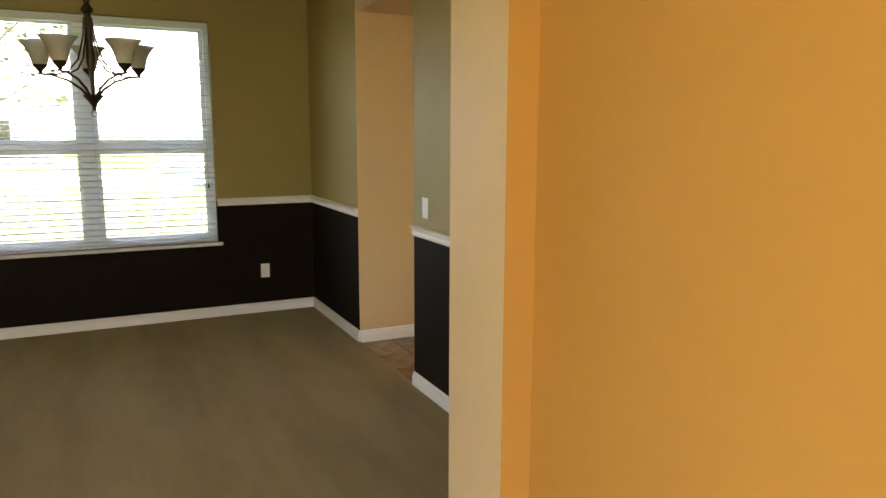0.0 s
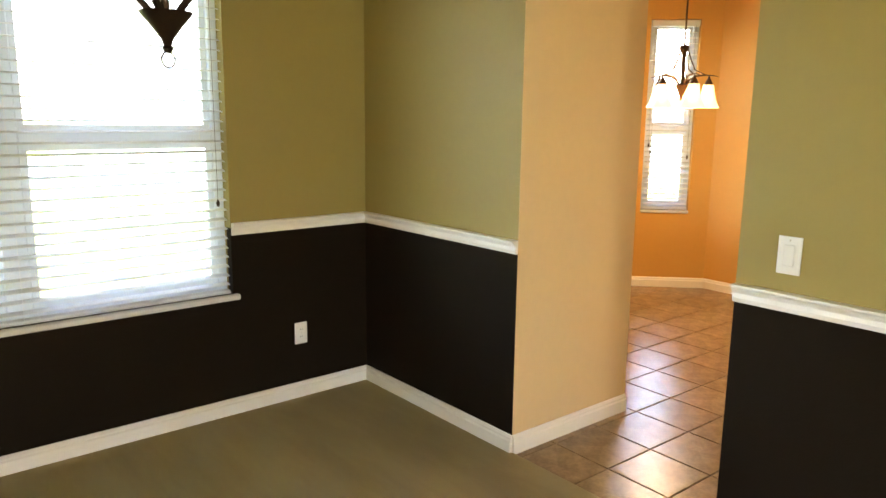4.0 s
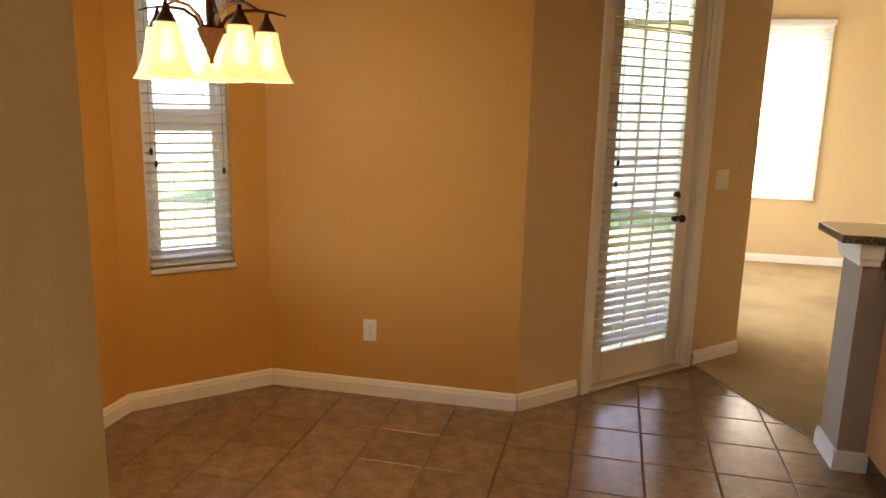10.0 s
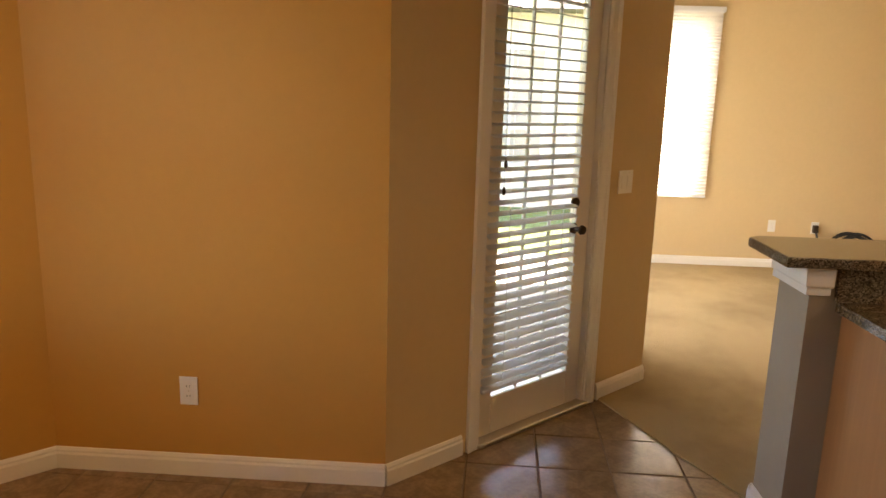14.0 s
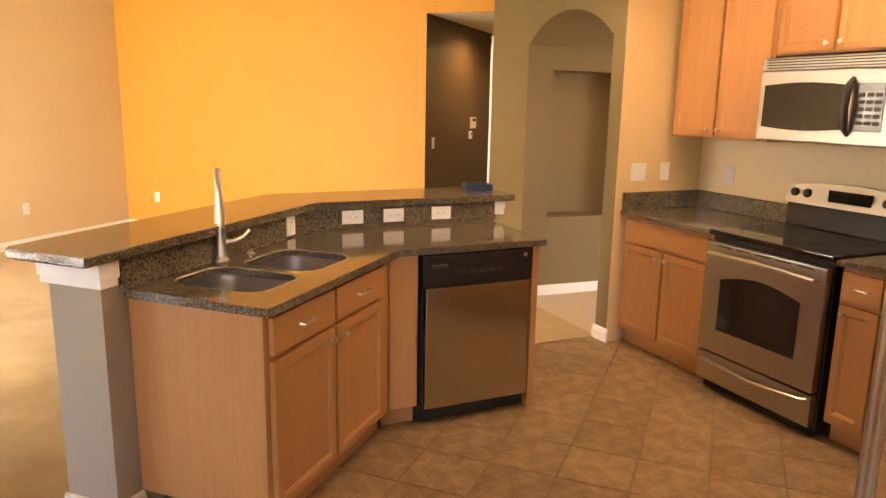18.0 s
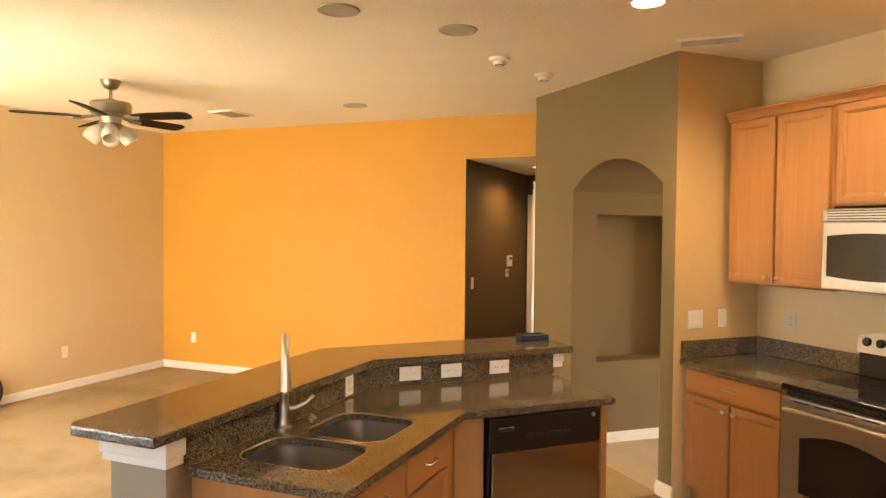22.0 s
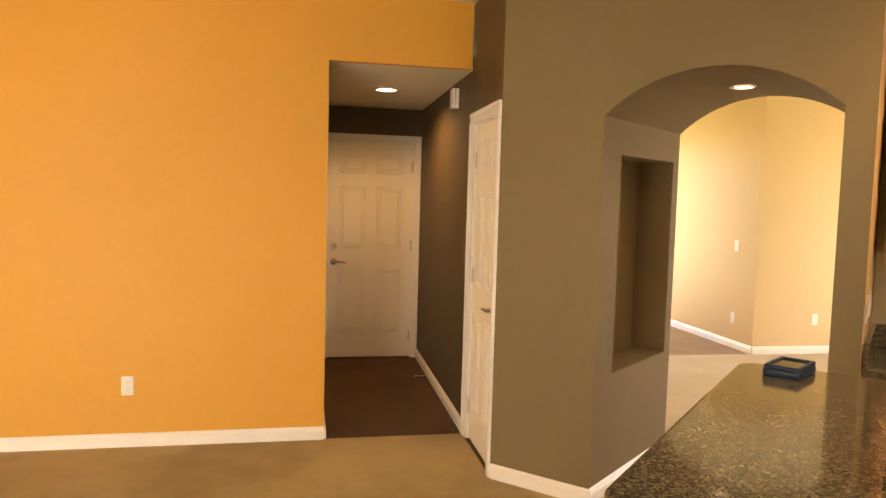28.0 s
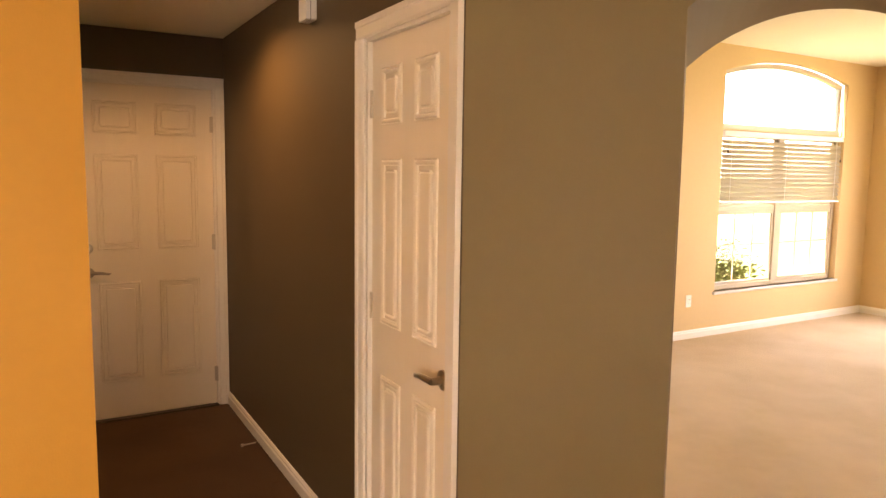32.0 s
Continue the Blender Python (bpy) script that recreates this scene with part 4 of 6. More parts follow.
def base_cabinet(m, w, depth, doors, drawers, label, group="kitchen base cabinets", kick=0.1, side=False, top=0.868, hinge=None):
    """x from 0 to w along the wall, the front at y = -depth. doors and drawers: lists of (x0, x1)."""
    t = thing("base_cabinet", m, label, "cabinet", group)
    part("side_panel", bx(0, 0.018, -depth, -0.004, kick if not side else 0, top, 0.001), M["wood"], t)
    part("side_panel", bx(w - 0.018, w, -depth, -0.004, kick, top, 0.001), M["wood"], t)
    part("face_frame", frame_bars(bmesh.new(), 0.018, w - 0.018, kick, top, 0.04, -depth, -depth + 0.018, 0), M["wood"], t)
    if drawers:
        part("rail", bx(0.058, w - 0.058, -depth, -depth + 0.018, 0.672, 0.73), M["woodx"], t)
    for (a, b), (c, d) in zip(doors, doors[1:]):
        part("stile", bx((b + c) / 2 - 0.025, (b + c) / 2 + 0.025, -depth - 0.0005, -depth + 0.0175, kick + 0.04, top - 0.04), M["wood"], t)
    part("bottom", bx(0.018, w - 0.018, -depth + 0.018, -0.012, kick, kick + 0.018), M["wood"], t)
    part("back", bx(0.018, w - 0.018, -0.012, -0.004, kick, top), M["wood"], t)
    part("toe_kick", bx(0.004, w - 0.004, -depth + 0.055, -depth + 0.07, 0.0, kick), M["woodx"], t)
    f = -depth - 0.021
    for i, (x0, x1) in enumerate(doors):
        d = part("door", shaker(x0, x1, kick + 0.025, 0.69, f), M["wood"], t)
        k = (hinge[i] if hinge else (1 if i % 2 == 0 else -1))
        knob(d, x1 - 0.032 if k > 0 else x0 + 0.032, f, 0.648)
    for x0, x1 in drawers:
        d = part("drawer_front", shaker(x0, x1, 0.712, 0.848, f, True), M["woodx"], t)
        pull(d, (x0 + x1) / 2, f, 0.78)
    return t


def wall_cabinet(m, w, z0, z1, depth, doors, label, knobs=True, sides=None):
    t = thing("wall_cabinet", m, label, "cabinet", "kitchen wall cabinets")
    part("carcass", bx(0, w, -depth, -0.004, z0, z1, 0.002), M["wood"], t)
    f = -depth - 0.021
    for i, (x0, x1) in enumerate(doors):
        d = part("door", shaker(x0, x1, z0 + 0.014, z1 - 0.02, f), M["wood"], t)
        if knobs:
            s = sides[i] if sides else (1 if i % 2 == 0 else -1)
            knob(d, x1 - 0.03 if s > 0 else x0 + 0.03, f, z0 + 0.05)
    crown = [(-depth - 0.002, z1 - 0.01), (-depth - 0.012, z1 - 0.008), (-depth - 0.02, z1 + 0.012), (-depth - 0.045, z1 + 0.04), (-depth - 0.045, z1 + 0.052), (-depth + 0.02, z1 + 0.052), (-depth + 0.02, z1 - 0.01)]
    part("crown", extrude_profile(crown, w + 0.0, None), M["woodx"], t)
    return t


def at(m, x):
    return m @ Matrix.Translation((x, 0, 0))


# stove wall
base_cabinet(at(KS, 0.012), 0.765, 0.61, [(0.03, 0.385), (0.40, 0.745)], [(0.03, 0.745)], "honey maple base cabinet with two doors and a drawer")
base_cabinet(at(KS, 1.575), 0.21, 0.61, [(0.012, 0.205)], [(0.012, 0.205)], "narrow honey maple base cabinet beside the stove", hinge=[-1])
wall_cabinet(at(KS, 0.045), 0.755, 1.385, 2.41, 0.31, [(0.03, 0.365), (0.385, 0.735)], "tall honey maple wall cabinet with two doors")
wall_cabinet(at(KS, 0.802), 0.756, 1.85, 2.41, 0.31, [(0.02, 0.355), (0.375, 0.735)], "short honey maple wall cabinet over the microwave")
wall_cabinet(at(KS, 1.56), 0.29, 1.385, 2.41, 0.31, [(0.02, 0.275)], "narrow honey maple wall cabinet beside the microwave", sides=[-1])
# west wall
base_cabinet(at(KW, 0.30), 1.14, 0.58, [(0.03, 0.56), (0.58, 1.11)], [(0.03, 0.56), (0.58, 1.11)], "honey maple base cabinet beside the refrigerator")
wall_cabinet(at(KW, 0.14), 0.87, 1.385, 2.41, 0.31, [(0.06, 0.46), (0.48, 0.85)], "honey maple wall cabinet beside the refrigerator")
wall_cabinet(at(KW, 1.013), 1.38, 1.85, 2.41, 0.31, [(0.02, 0.46), (0.48, 0.92), (0.94, 1.36)], "honey maple wall cabinet over the refrigerator")


def counter(name, poly, label, z0=CT - 0.032, z1=CT, holes=()):
    bm = bmesh.new()
    if not holes:
        prism(poly, z0, z1, bm, 0.008, 2)
    else:
        edges = []
        for loop in (poly, *holes):
            vs = [bm.verts.new((x, y, z0)) for x, y in loop]
            edges += [bm.edges.new((vs[k], vs[(k + 1) % len(vs)])) for k in range(len(vs))]
        bmesh.ops.triangle_fill(bm, use_beauty=True, edges=edges)
        r = bmesh.ops.extrude_face_region(bm, geom=bm.faces[:])
        bmesh.ops.translate(bm, vec=(0, 0, z1 - z0), verts=[v for v in r["geom"] if isinstance(v, bmesh.types.BMVert)])
    ob = new(name, mesh_of(name, bm, M["granite"]))
    return tagged(ob, label, "countertop")


def wpt(m, x, y):
    v = m @ Vector((x, y, 0))
    return (v.x, v.y)


counter("countertop", [wpt(KS, 0.006, -0.003), wpt(KS, 0.783, -0.003), wpt(KS, 0.783, -0.655), wpt(KS, 0.006, -0.655)][::-1], "polished grey brown granite countertop in the stove corner")
counter("countertop", [wpt(KS, 1.567, -0.003), wpt(KS, 1.90, -0.003), wpt(KW, 1.44, -0.003), wpt(KW, 1.44, -0.63), wpt(KW, 0.26, -0.63), wpt(KS, 1.567, -0.655)][::-1], "polished grey brown granite countertop beside the refrigerator")
for m, x0, x1, y0, y1 in ((KS, 0.006, 0.783, -0.023, -0.003), (KS, 1.567, 1.98, -0.023, -0.003), (KS, 0.006, 0.026, -0.65, -0.0235)):
    ob = new("backsplash", mesh_of("backsplash", bx(x0, x1, y0, y1, CT + 0.001, CT + 0.115, 0.003), M["granite"]))
    ob.matrix_basis = m
    tagged(ob, "low polished granite backsplash strip", "backsplash")


def stove():
    t = thing("stove", at(KS, 0.795), "stainless electric range with black glass cooktop", "stove")
    w = 0.76
    part("body", bx(0.004, w - 0.004, -0.63, -0.03, 0.04, 0.885, 0.004), M["black"], t)
    part("cooktop", bx(0, w, -0.668, -0.07, 0.885, 0.912, 0.006, None, 2), M["blackglass"], t, "black ceramic glass cooktop")
    for x, y, r in ((0.2, -0.5, 0.1), (0.56, -0.5, 0.08), (0.2, -0.22, 0.075), (0.56, -0.22, 0.095)):
        part("burner_ring", lathe([(r - 0.003, 0.9125), (r, 0.9130), (r + 0.003, 0.9125)], 32, None, Matrix.Translation((x, y, 0))), M["smoke"], t)
    door = part("oven_door", bx(0.012, w - 0.012, -0.68, -0.635, 0.235, 0.85, 0.008, None, 2), M["steelx"], t, "brushed stainless oven door")
    n = 12
    poly = [(0.13, 0.37), (w - 0.13, 0.37)] + [(w - 0.13 - (w - 0.26) * k / n, 0.655 + 0.045 * math.sin(math.pi * k / n)) for k in range(n + 1)]
    bm = bmesh.new()
    a, b = [bm.verts.new((x, -0.684, z)) for x, z in poly], [bm.verts.new((x, -0.675, z)) for x, z in poly]
    bm.faces.new(a), bm.faces.new(b[::-1])
    for k in range(len(poly)):
        bm.faces.new((a[k], a[(k + 1) % len(poly)], b[(k + 1) % len(poly)], b[k]))
    part("oven_window", bm, M["smoke"], door, "dark arched oven window")
    hb = tube([(0.05, -0.678, 0.785), (0.055, -0.71, 0.79), (0.12, -0.722, 0.797), (w / 2, -0.73, 0.803), (w - 0.12, -0.722, 0.797), (w - 0.055, -0.71, 0.79), (w - 0.05, -0.678, 0.785)], 0.011, 10)
    part("handle", hb, M["nickel"], door, "curved steel handle", True)
    for k in range(5):
        x = 0.09 + k * 0.125
        part("vent_slot", bx(x, x + 0.09, -0.6835, -0.675, 0.832, 0.838, 0), M["black"], door)
    dr = part("drawer", bx(0.012, w - 0.012, -0.675, -0.635, 0.06, 0.222, 0.006, None, 2), M["steelx"], t, "stainless storage drawer")
    hb = tube([(0.04, -0.674, 0.198), (0.06, -0.695, 0.19), (w / 2, -0.707, 0.168), (w - 0.06, -0.695, 0.19), (w - 0.04, -0.674, 0.198)], [0.008, 0.01, 0.012, 0.01, 0.008], 8)
    part("handle", hb, M["nickel"], dr, "", True)
    part("kick", bx(0.02, w - 0.02, -0.62, -0.55, 0.0, 0.05), M["black"], t)
    part("riser", bx(0.0, w, -0.085, -0.03, 0.912, 1.045, 0.004), M["black"], t)
    n = 14
    prof = [(0, 1.045)] + [(w, 1.045)] + [(w - w * k / n, 1.13 + 0.042 * math.sin(math.pi * k / n) ** 0.6) for k in range(n + 1)]
    bm = bmesh.new()
    a, b = [bm.verts.new((x, -0.105 + (z - 1.045) * 0.22, z)) for x, z in prof], [bm.verts.new((x, -0.03, z)) for x, z in prof]
    bm.faces.new(a), bm.faces.new(b[::-1])
    for k in range(len(prof)):
        bm.faces.new((a[k], a[(k + 1) % len(prof)], b[(k + 1) % len(prof)], b[k]))
    bg = part("backguard", bm, M["steelx"], t, "stainless control panel with a curved top")
    part("display", bx(0.27, 0.52, -0.105, -0.085, 1.075, 1.14, 0.004), M["blackglass"], bg, "dark oven display")
    for x in (0.055, 0.135, 0.6, 0.695):
        kb = lathe([(0, 0), (0.026, 0), (0.024, 0.016), (0.018, 0.022), (0, 0.022)], 14, None, Matrix.Translation((x, -0.088, 1.105)) @ Matrix.Rotation(radians(80), 4, "X"))
        part("knob", kb, M["black"], bg, "black control knob", True)


stove()


def microwave():
    t = thing("microwave", at(KS, 0.803), "stainless over-the-range microwave with a dark window", "microwave")
    w, z0, z1, f = 0.754, 1.40, 1.835, -0.385
    part("body", bx(0, w, f, -0.004, z0, z1, 0.004), M["black"], t)
    part("front", bx(0.002, w - 0.002, f - 0.022, f, z0 + 0.002, z1 - 0.07, 0.008, None, 2), M["steelx"], t, "brushed stainless front")
    g = part("vent_grille", bx(0.002, w - 0.002, f - 0.02, f, z1 - 0.068, z1 - 0.002, 0.004), M["steelx"], t)
    for k in range(4):
        part("vent_slot", bx(0.03, w - 0.03, f - 0.023, f - 0.018, z1 - 0.058 + k * 0.014, z1 - 0.052 + k * 0.014, 0), M["black"], g)
    n = 10
    x0, x1, c0, c1 = 0.035, 0.52, z0 + 0.075, z1 - 0.145
    poly = [(x0 + (x1 - x0) * k / n, c0 - 0.014 * math.sin(math.pi * k / n)) for k in range(n + 1)] + [(x1 - (x1 - x0) * k / n, c1 + 0.014 * math.sin(math.pi * k / n)) for k in range(n + 1)]
    bm = bmesh.new()
    a, b = [bm.verts.new((x, f - 0.0255, z)) for x, z in poly], [bm.verts.new((x, f - 0.015, z)) for x, z in poly]
    bm.faces.new(a), bm.faces.new(b[::-1])
    for k in range(len(poly)):
        bm.faces.new((a[k], a[(k + 1) % len(poly)], b[(k + 1) % len(poly)], b[k]))
    part("window", bm, M["smoke"], t, "dark microwave window")
    part("keypad", bx(0.575, 0.715, f - 0.0255, f - 0.015, c0 - 0.005, c1 + 0.005, 0.003), M["blackglass"], t, "black keypad")
    for r in range(6):
        for c in range(3):
            if r == 0 and c:
                continue
            part("key", bx(0.585 + c * 0.042, 0.585 + c * 0.042 + (0.12 if r == 0 else 0.034), f - 0.0275, f - 0.025, c1 - 0.025 - r * 0.033, c1 - 0.007 - r * 0.033, 0.001), M["slot"] if r else M["smoke"], t)
    hb = tube([(0.545, f - 0.018, z0 + 0.05), (0.545, f - 0.045, z0 + 0.075), (0.545, f - 0.062, (z0 + z1) / 2 - 0.035), (0.545, f - 0.045, z1 - 0.14), (0.545, f - 0.018, z1 - 0.115)], [0.012, 0.016, 0.018, 0.016, 0.012], 10)
    part("handle", hb, M["black"], t, "bowed black handle", True)


microwave()


def fridge():
    """A side-by-side refrigerator; local x runs north, the front faces east."""
    t = thing("refrigerator", pose(2.33, 3.345, 0, 0, 0, 90), "stainless side-by-side refrigerator with black sides", "refrigerator")
    w, h, d = 0.885, 1.765, 0.74
    part("body", bx(0.004, w - 0.004, -d, -0.02, 0.03, h - 0.012, 0.006), M["black"], t, "textured black cabinet")
    for x0, x1, nm in ((0.004, 0.375, "freezer_door"), (0.383, w - 0.004, "fridge_door")):
        n = 10
        bow = [(x0 + (x1 - x0) * k / n, -d - 0.072 - 0.016 * (1 - abs(2 * k / n - 1) ** 7)) for k in range(n + 1)]
        bm = prism([(x1, -d - 0.008), (x0, -d - 0.008)] + bow, 0.11, h, None, 0.006, 2)
        dr = part(nm, bm, M["steelf"], t, "brushed stainless door", True)
        x = x1 - 0.035 if nm == "freezer_door" else x0 + 0.035
        y = -d - 0.08
        hb = tube([(x, y, 0.44), (x, y - 0.035, 0.45), (x, y - 0.06, 0.50), (x, y - 0.066, 0.62), (x, y - 0.066, 1.34), (x, y - 0.06, 1.44), (x, y - 0.035, 1.49), (x, y, 1.50)], 0.0135, 10)
        part("handle", hb, M["nickel"], dr, "long curved steel handle", True)
    part("kick_grille", bx(0.01, w - 0.01, -d - 0.03, -d + 0.02, 0.0, 0.1, 0.004), M["black"], t)
    for x in (0.03, w - 0.13):
        part("hinge_cap", bx(x, x + 0.1, -d - 0.06, -d + 0.06, h - 0.012, h + 0.018, 0.006), M["black"], t)
    part("dispenser", bx(0.09, 0.29, -d - 0.0905, -d - 0.07, 0.95, 1.32, 0.006), M["black"], t, "dark ice and water recess")


fridge()

# ---- peninsula ----
SX, SD = 5.56, 3.11


def rounded(x0, x1, y0, y1, r, n=5):
    return arc(x1 - r, y1 - r, r, 0, 90, n) + arc(x0 + r, y1 - r, r, 90, 180, n) + arc(x0 + r, y0 + r, r, 180, 270, n) + arc(x1 - r, y0 + r, r, 270, 360, n)


BOWLS = [(5.085, 5.505, 3.262, 3.585), (5.085, 5.45, 2.855, 3.238)]
counter("countertop", [(4.955, 3.72), (4.955, 2.685), (4.385, 2.115), (4.805, 1.695), (SX, SX - SD), (SX, 3.72)], "polished granite peninsula countertop with two sink bowls cut in", holes=[rounded(*b, 0.095, 7) for b in BOWLS])
for x0, x1, y0, y1 in BOWLS:
    bm = bmesh.new()
    lo, mid, hi = rounded(x0 + 0.03, x1 - 0.03, y0 + 0.03, y1 - 0.03, 0.075, 7), rounded(x0 - 0.001, x1 + 0.001, y0 - 0.001, y1 + 0.001, 0.096, 7), rounded(x0 - 0.012, x1 + 0.012, y0 - 0.012, y1 + 0.012, 0.10, 7)
    loops = [[bm.verts.new((x, y, z)) for x, y in lp] for lp, z in ((hi, CT - 0.034), (mid, CT - 0.034), (mid, CT - 0.05), (lo, CT - 0.2))]
    n = len(lo)
    for a, b in zip(loops, loops[1:]):
        for k in range(n):
            bm.faces.new((a[k], a[(k + 1) % n], b[(k + 1) % n], b[k]))
    bm.faces.new(loops[-1])
    s = thing("sink", Matrix(), "undermount stainless steel sink bowl", "sink", "double sink bowls")
    part("bowl", bm, M["chrome"], s, "", True)
    part("rim", tube([(x, y, CT - 0.004) for x, y in rounded(x0 + 0.002, x1 - 0.002, y0 + 0.002, y1 - 0.002, 0.094, 7)], 0.004, 6, None, True, True), M["nickel"], s, "polished steel rim", True)
    cx, cy = (x0 + x1) / 2 + 0.04, (y0 + y1) / 2
    part("drain", lathe([(0, CT - 0.196), (0.02, CT - 0.198), (0.034, CT - 0.194), (0.043, CT - 0.196), (0.045, CT - 0.2)], 20, None, Matrix.Translation((cx, cy, 0))), M["nickel"], s, "", True)


def faucet():
    t = thing("faucet", pose(5.538, 3.2, CT, 0, 0, -56), "brushed nickel gooseneck pull-down faucet", "faucet")
    part("base", lathe([(0, 0), (0.031, 0), (0.031, 0.006), (0.024, 0.014), (0.021, 0.03), (0.0195, 0.13), (0.021, 0.14), (0, 0.14)], 18), M["nickel"], t, "", True)
    pts = [(0, 0, 0.135), (0, 0, 0.25)] + [(-0.075 + 0.075 * math.cos(radians(a)), -0.01 * (a / 180), 0.30 + 0.085 * math.sin(radians(a))) for a in range(0, 181, 15)]
    part("neck", tube(pts, 0.0135, 12), M["nickel"], t, "", True)
    part("spray_head", tube([(-0.15, -0.01, 0.30), (-0.152, -0.01, 0.27), (-0.156, -0.011, 0.21), (-0.158, -0.011, 0.185)], [0.014, 0.0165, 0.021, 0.021], 12), M["nickel"], t, "tapered spray head", True)
    part("lever", tube([(0, -0.02, 0.08), (0.0, -0.05, 0.083), (0.002, -0.09, 0.10), (0.003, -0.118, 0.128)], [0.012, 0.0095, 0.0075, 0.008], 10), M["nickel"], t, "side lever", True)


faucet()
tagged(new("soap_dispenser", mesh_of("soap_dispenser", lathe([(0, 0), (0.018, 0), (0.018, 0.005), (0.009, 0.01), (0.009, 0.018), (0, 0.02)], 14, None, Matrix.Translation((5.515, 3.03, CT))), M["nickel"], True)), "small brushed nickel hole cap on the counter", "sink fitting")

base_cabinet(KP @ Matrix.Translation((0, 0.575, 0)), 0.995, 0.575, [(0.03, 0.455), (0.475, 0.90)], [(0.03, 0.455), (0.475, 0.90)], "honey maple sink cabinet with two doors under false drawers")
pd = KD
t = thing("base_cabinet", pd, "plain honey maple filler and end panel beside the dishwasher", "cabinet", "kitchen base cabinets")
part("filler", bx(0.0, 0.148, 0.0, 0.02, 0.10, 0.868, 0.002), M["wood"], t)
part("toe_kick", bx(-0.02, 0.148, 0.055, 0.07, 0.0, 0.1), M["woodx"], t)
part("end_panel", bx(0.775, 0.812, -0.005, 0.56, 0.0, 0.868, 0.002), M["wood"], t)


def dishwasher():
    t = thing("dishwasher", at(KD, 0.155), "stainless dishwasher with a black control strip", "dishwasher")
    w = 0.605
    part("tub", bx(0.004, w - 0.004, 0.02, 0.54, 0.03, 0.862), M["black"], t)
    part("door_panel", bx(0.022, w - 0.008, -0.028, 0.018, 0.085, 0.70, 0.008, None, 2), M["steel"], t, "brushed stainless door panel")
    c = part("control_strip", bx(0.006, w - 0.006, -0.03, 0.018, 0.703, 0.86, 0.008, None, 2), M["black"], t, "glossy black control strip")
    part("latch", bx(0.05, 0.13, -0.036, -0.028, 0.795, 0.815, 0.003), M["slot"], c)
    part("badge", lathe([(0, 0), (0.011, 0), (0.011, 0.003), (0, 0.004)], 14, None, Matrix.Translation((w - 0.045, -0.0295, 0.832)) @ Matrix.Rotation(radians(90), 4, "X")), M["nickel"], c, "round silver badge")
    for k in range(5):
        part("button", bx(0.20 + k * 0.05, 0.235 + k * 0.05, -0.0325, -0.029, 0.76, 0.775, 0.001), M["slot"], c)
    part("side_trim", bx(0.004, 0.02, -0.012, 0.018, 0.10, 0.70, 0.002), M["black"], t)
    part("kick_plate", bx(0.004, w - 0.004, 0.012, 0.03, 0.012, 0.083, 0.003), M["black"], t)


dishwasher()

# half wall, granite splash, bar top
bm = prism([(5.58, 3.80), (5.58, 2.444), (4.795, 1.659), (4.9625, 1.4875), (5.82, 2.345), (5.82, 3.80)], 0.0, 1.012)
tagged(new("wall_pony", mesh_of("wall_pony", bm, M["ponygrey"])), "grey taupe half wall under the bar", "half wall", kind="structure")
bm = prism([(5.578, 3.72), (SX, 3.72), (SX, SX - SD), (4.805, 1.695), (4.795, 1.685), (4.793, 1.662), (5.578, 2.447)], CT + 0.001, 1.013)
tagged(new("backsplash", mesh_of("backsplash", bm, M["granite"])), "polished granite splash under the bar", "backsplash")
counter("bar_top", [(5.53, 3.905), (5.54, 2.44), (4.695, 1.61), (4.71, 1.57), (4.995, 1.325), (5.055, 1.332), (5.945, 2.255), (5.955, 2.30), (5.93, 3.86), (5.89, 3.90)], "raised polished granite bar top, bent at an angle", 1.014, 1.05)
for nm, poly in (("n", [(5.555, 3.825), (5.555, 3.735), (5.845, 3.735), (5.845, 3.825)]), ("w", [(4.745, 1.635), (4.93, 1.44), (5.01, 1.515), (4.825, 1.71)])):
    lip = 0.945 if nm == "n" else 0.962
    bm = prism([(x, y) for x, y in poly], lip, 1.0135, None, 0.008, 2)
    prism([(x + (0.006 if x < 5.7 else -0.006), y + (-0.006 if y > 3.78 else 0.006)) for x, y in poly], lip - 0.025, lip, bm)
    tagged(new("trim_bar_cap", mesh_of("trim_bar_cap", bm, M["trim"])), "white painted cap trim under the bar end", "trim", kind="structure")
for p, q in (((5.58, 3.69), (5.58, 3.80)), ((5.58, 3.80), (5.82, 3.80)), ((5.82, 3.80), (5.82, 2.345)), ((5.82, 2.345), (4.9625, 1.4875)), ((4.9625, 1.4875), (4.795, 1.659))):
    moulding("baseboard", p, q, BASE_PROFILE, e0=0.014, e1=0.014)


# ---- lamps ----
def bell(r0, r1, z0, z1, th=0.004, n=9, power=2.2):
    """Profile of a bell shade from its neck (r0, z0) to its rim (r1, z1), out and back."""
    out = [(r0 + (r1 - r0) * (0.45 * (k / n) + 0.55 * (k / n) ** power * (1 if k < n else 1.0)), z0 + (z1 - z0) * k / n) for k in range(n + 1)]
    return out + [(max(r - th, 0.001), z) for r, z in out[::-1]]


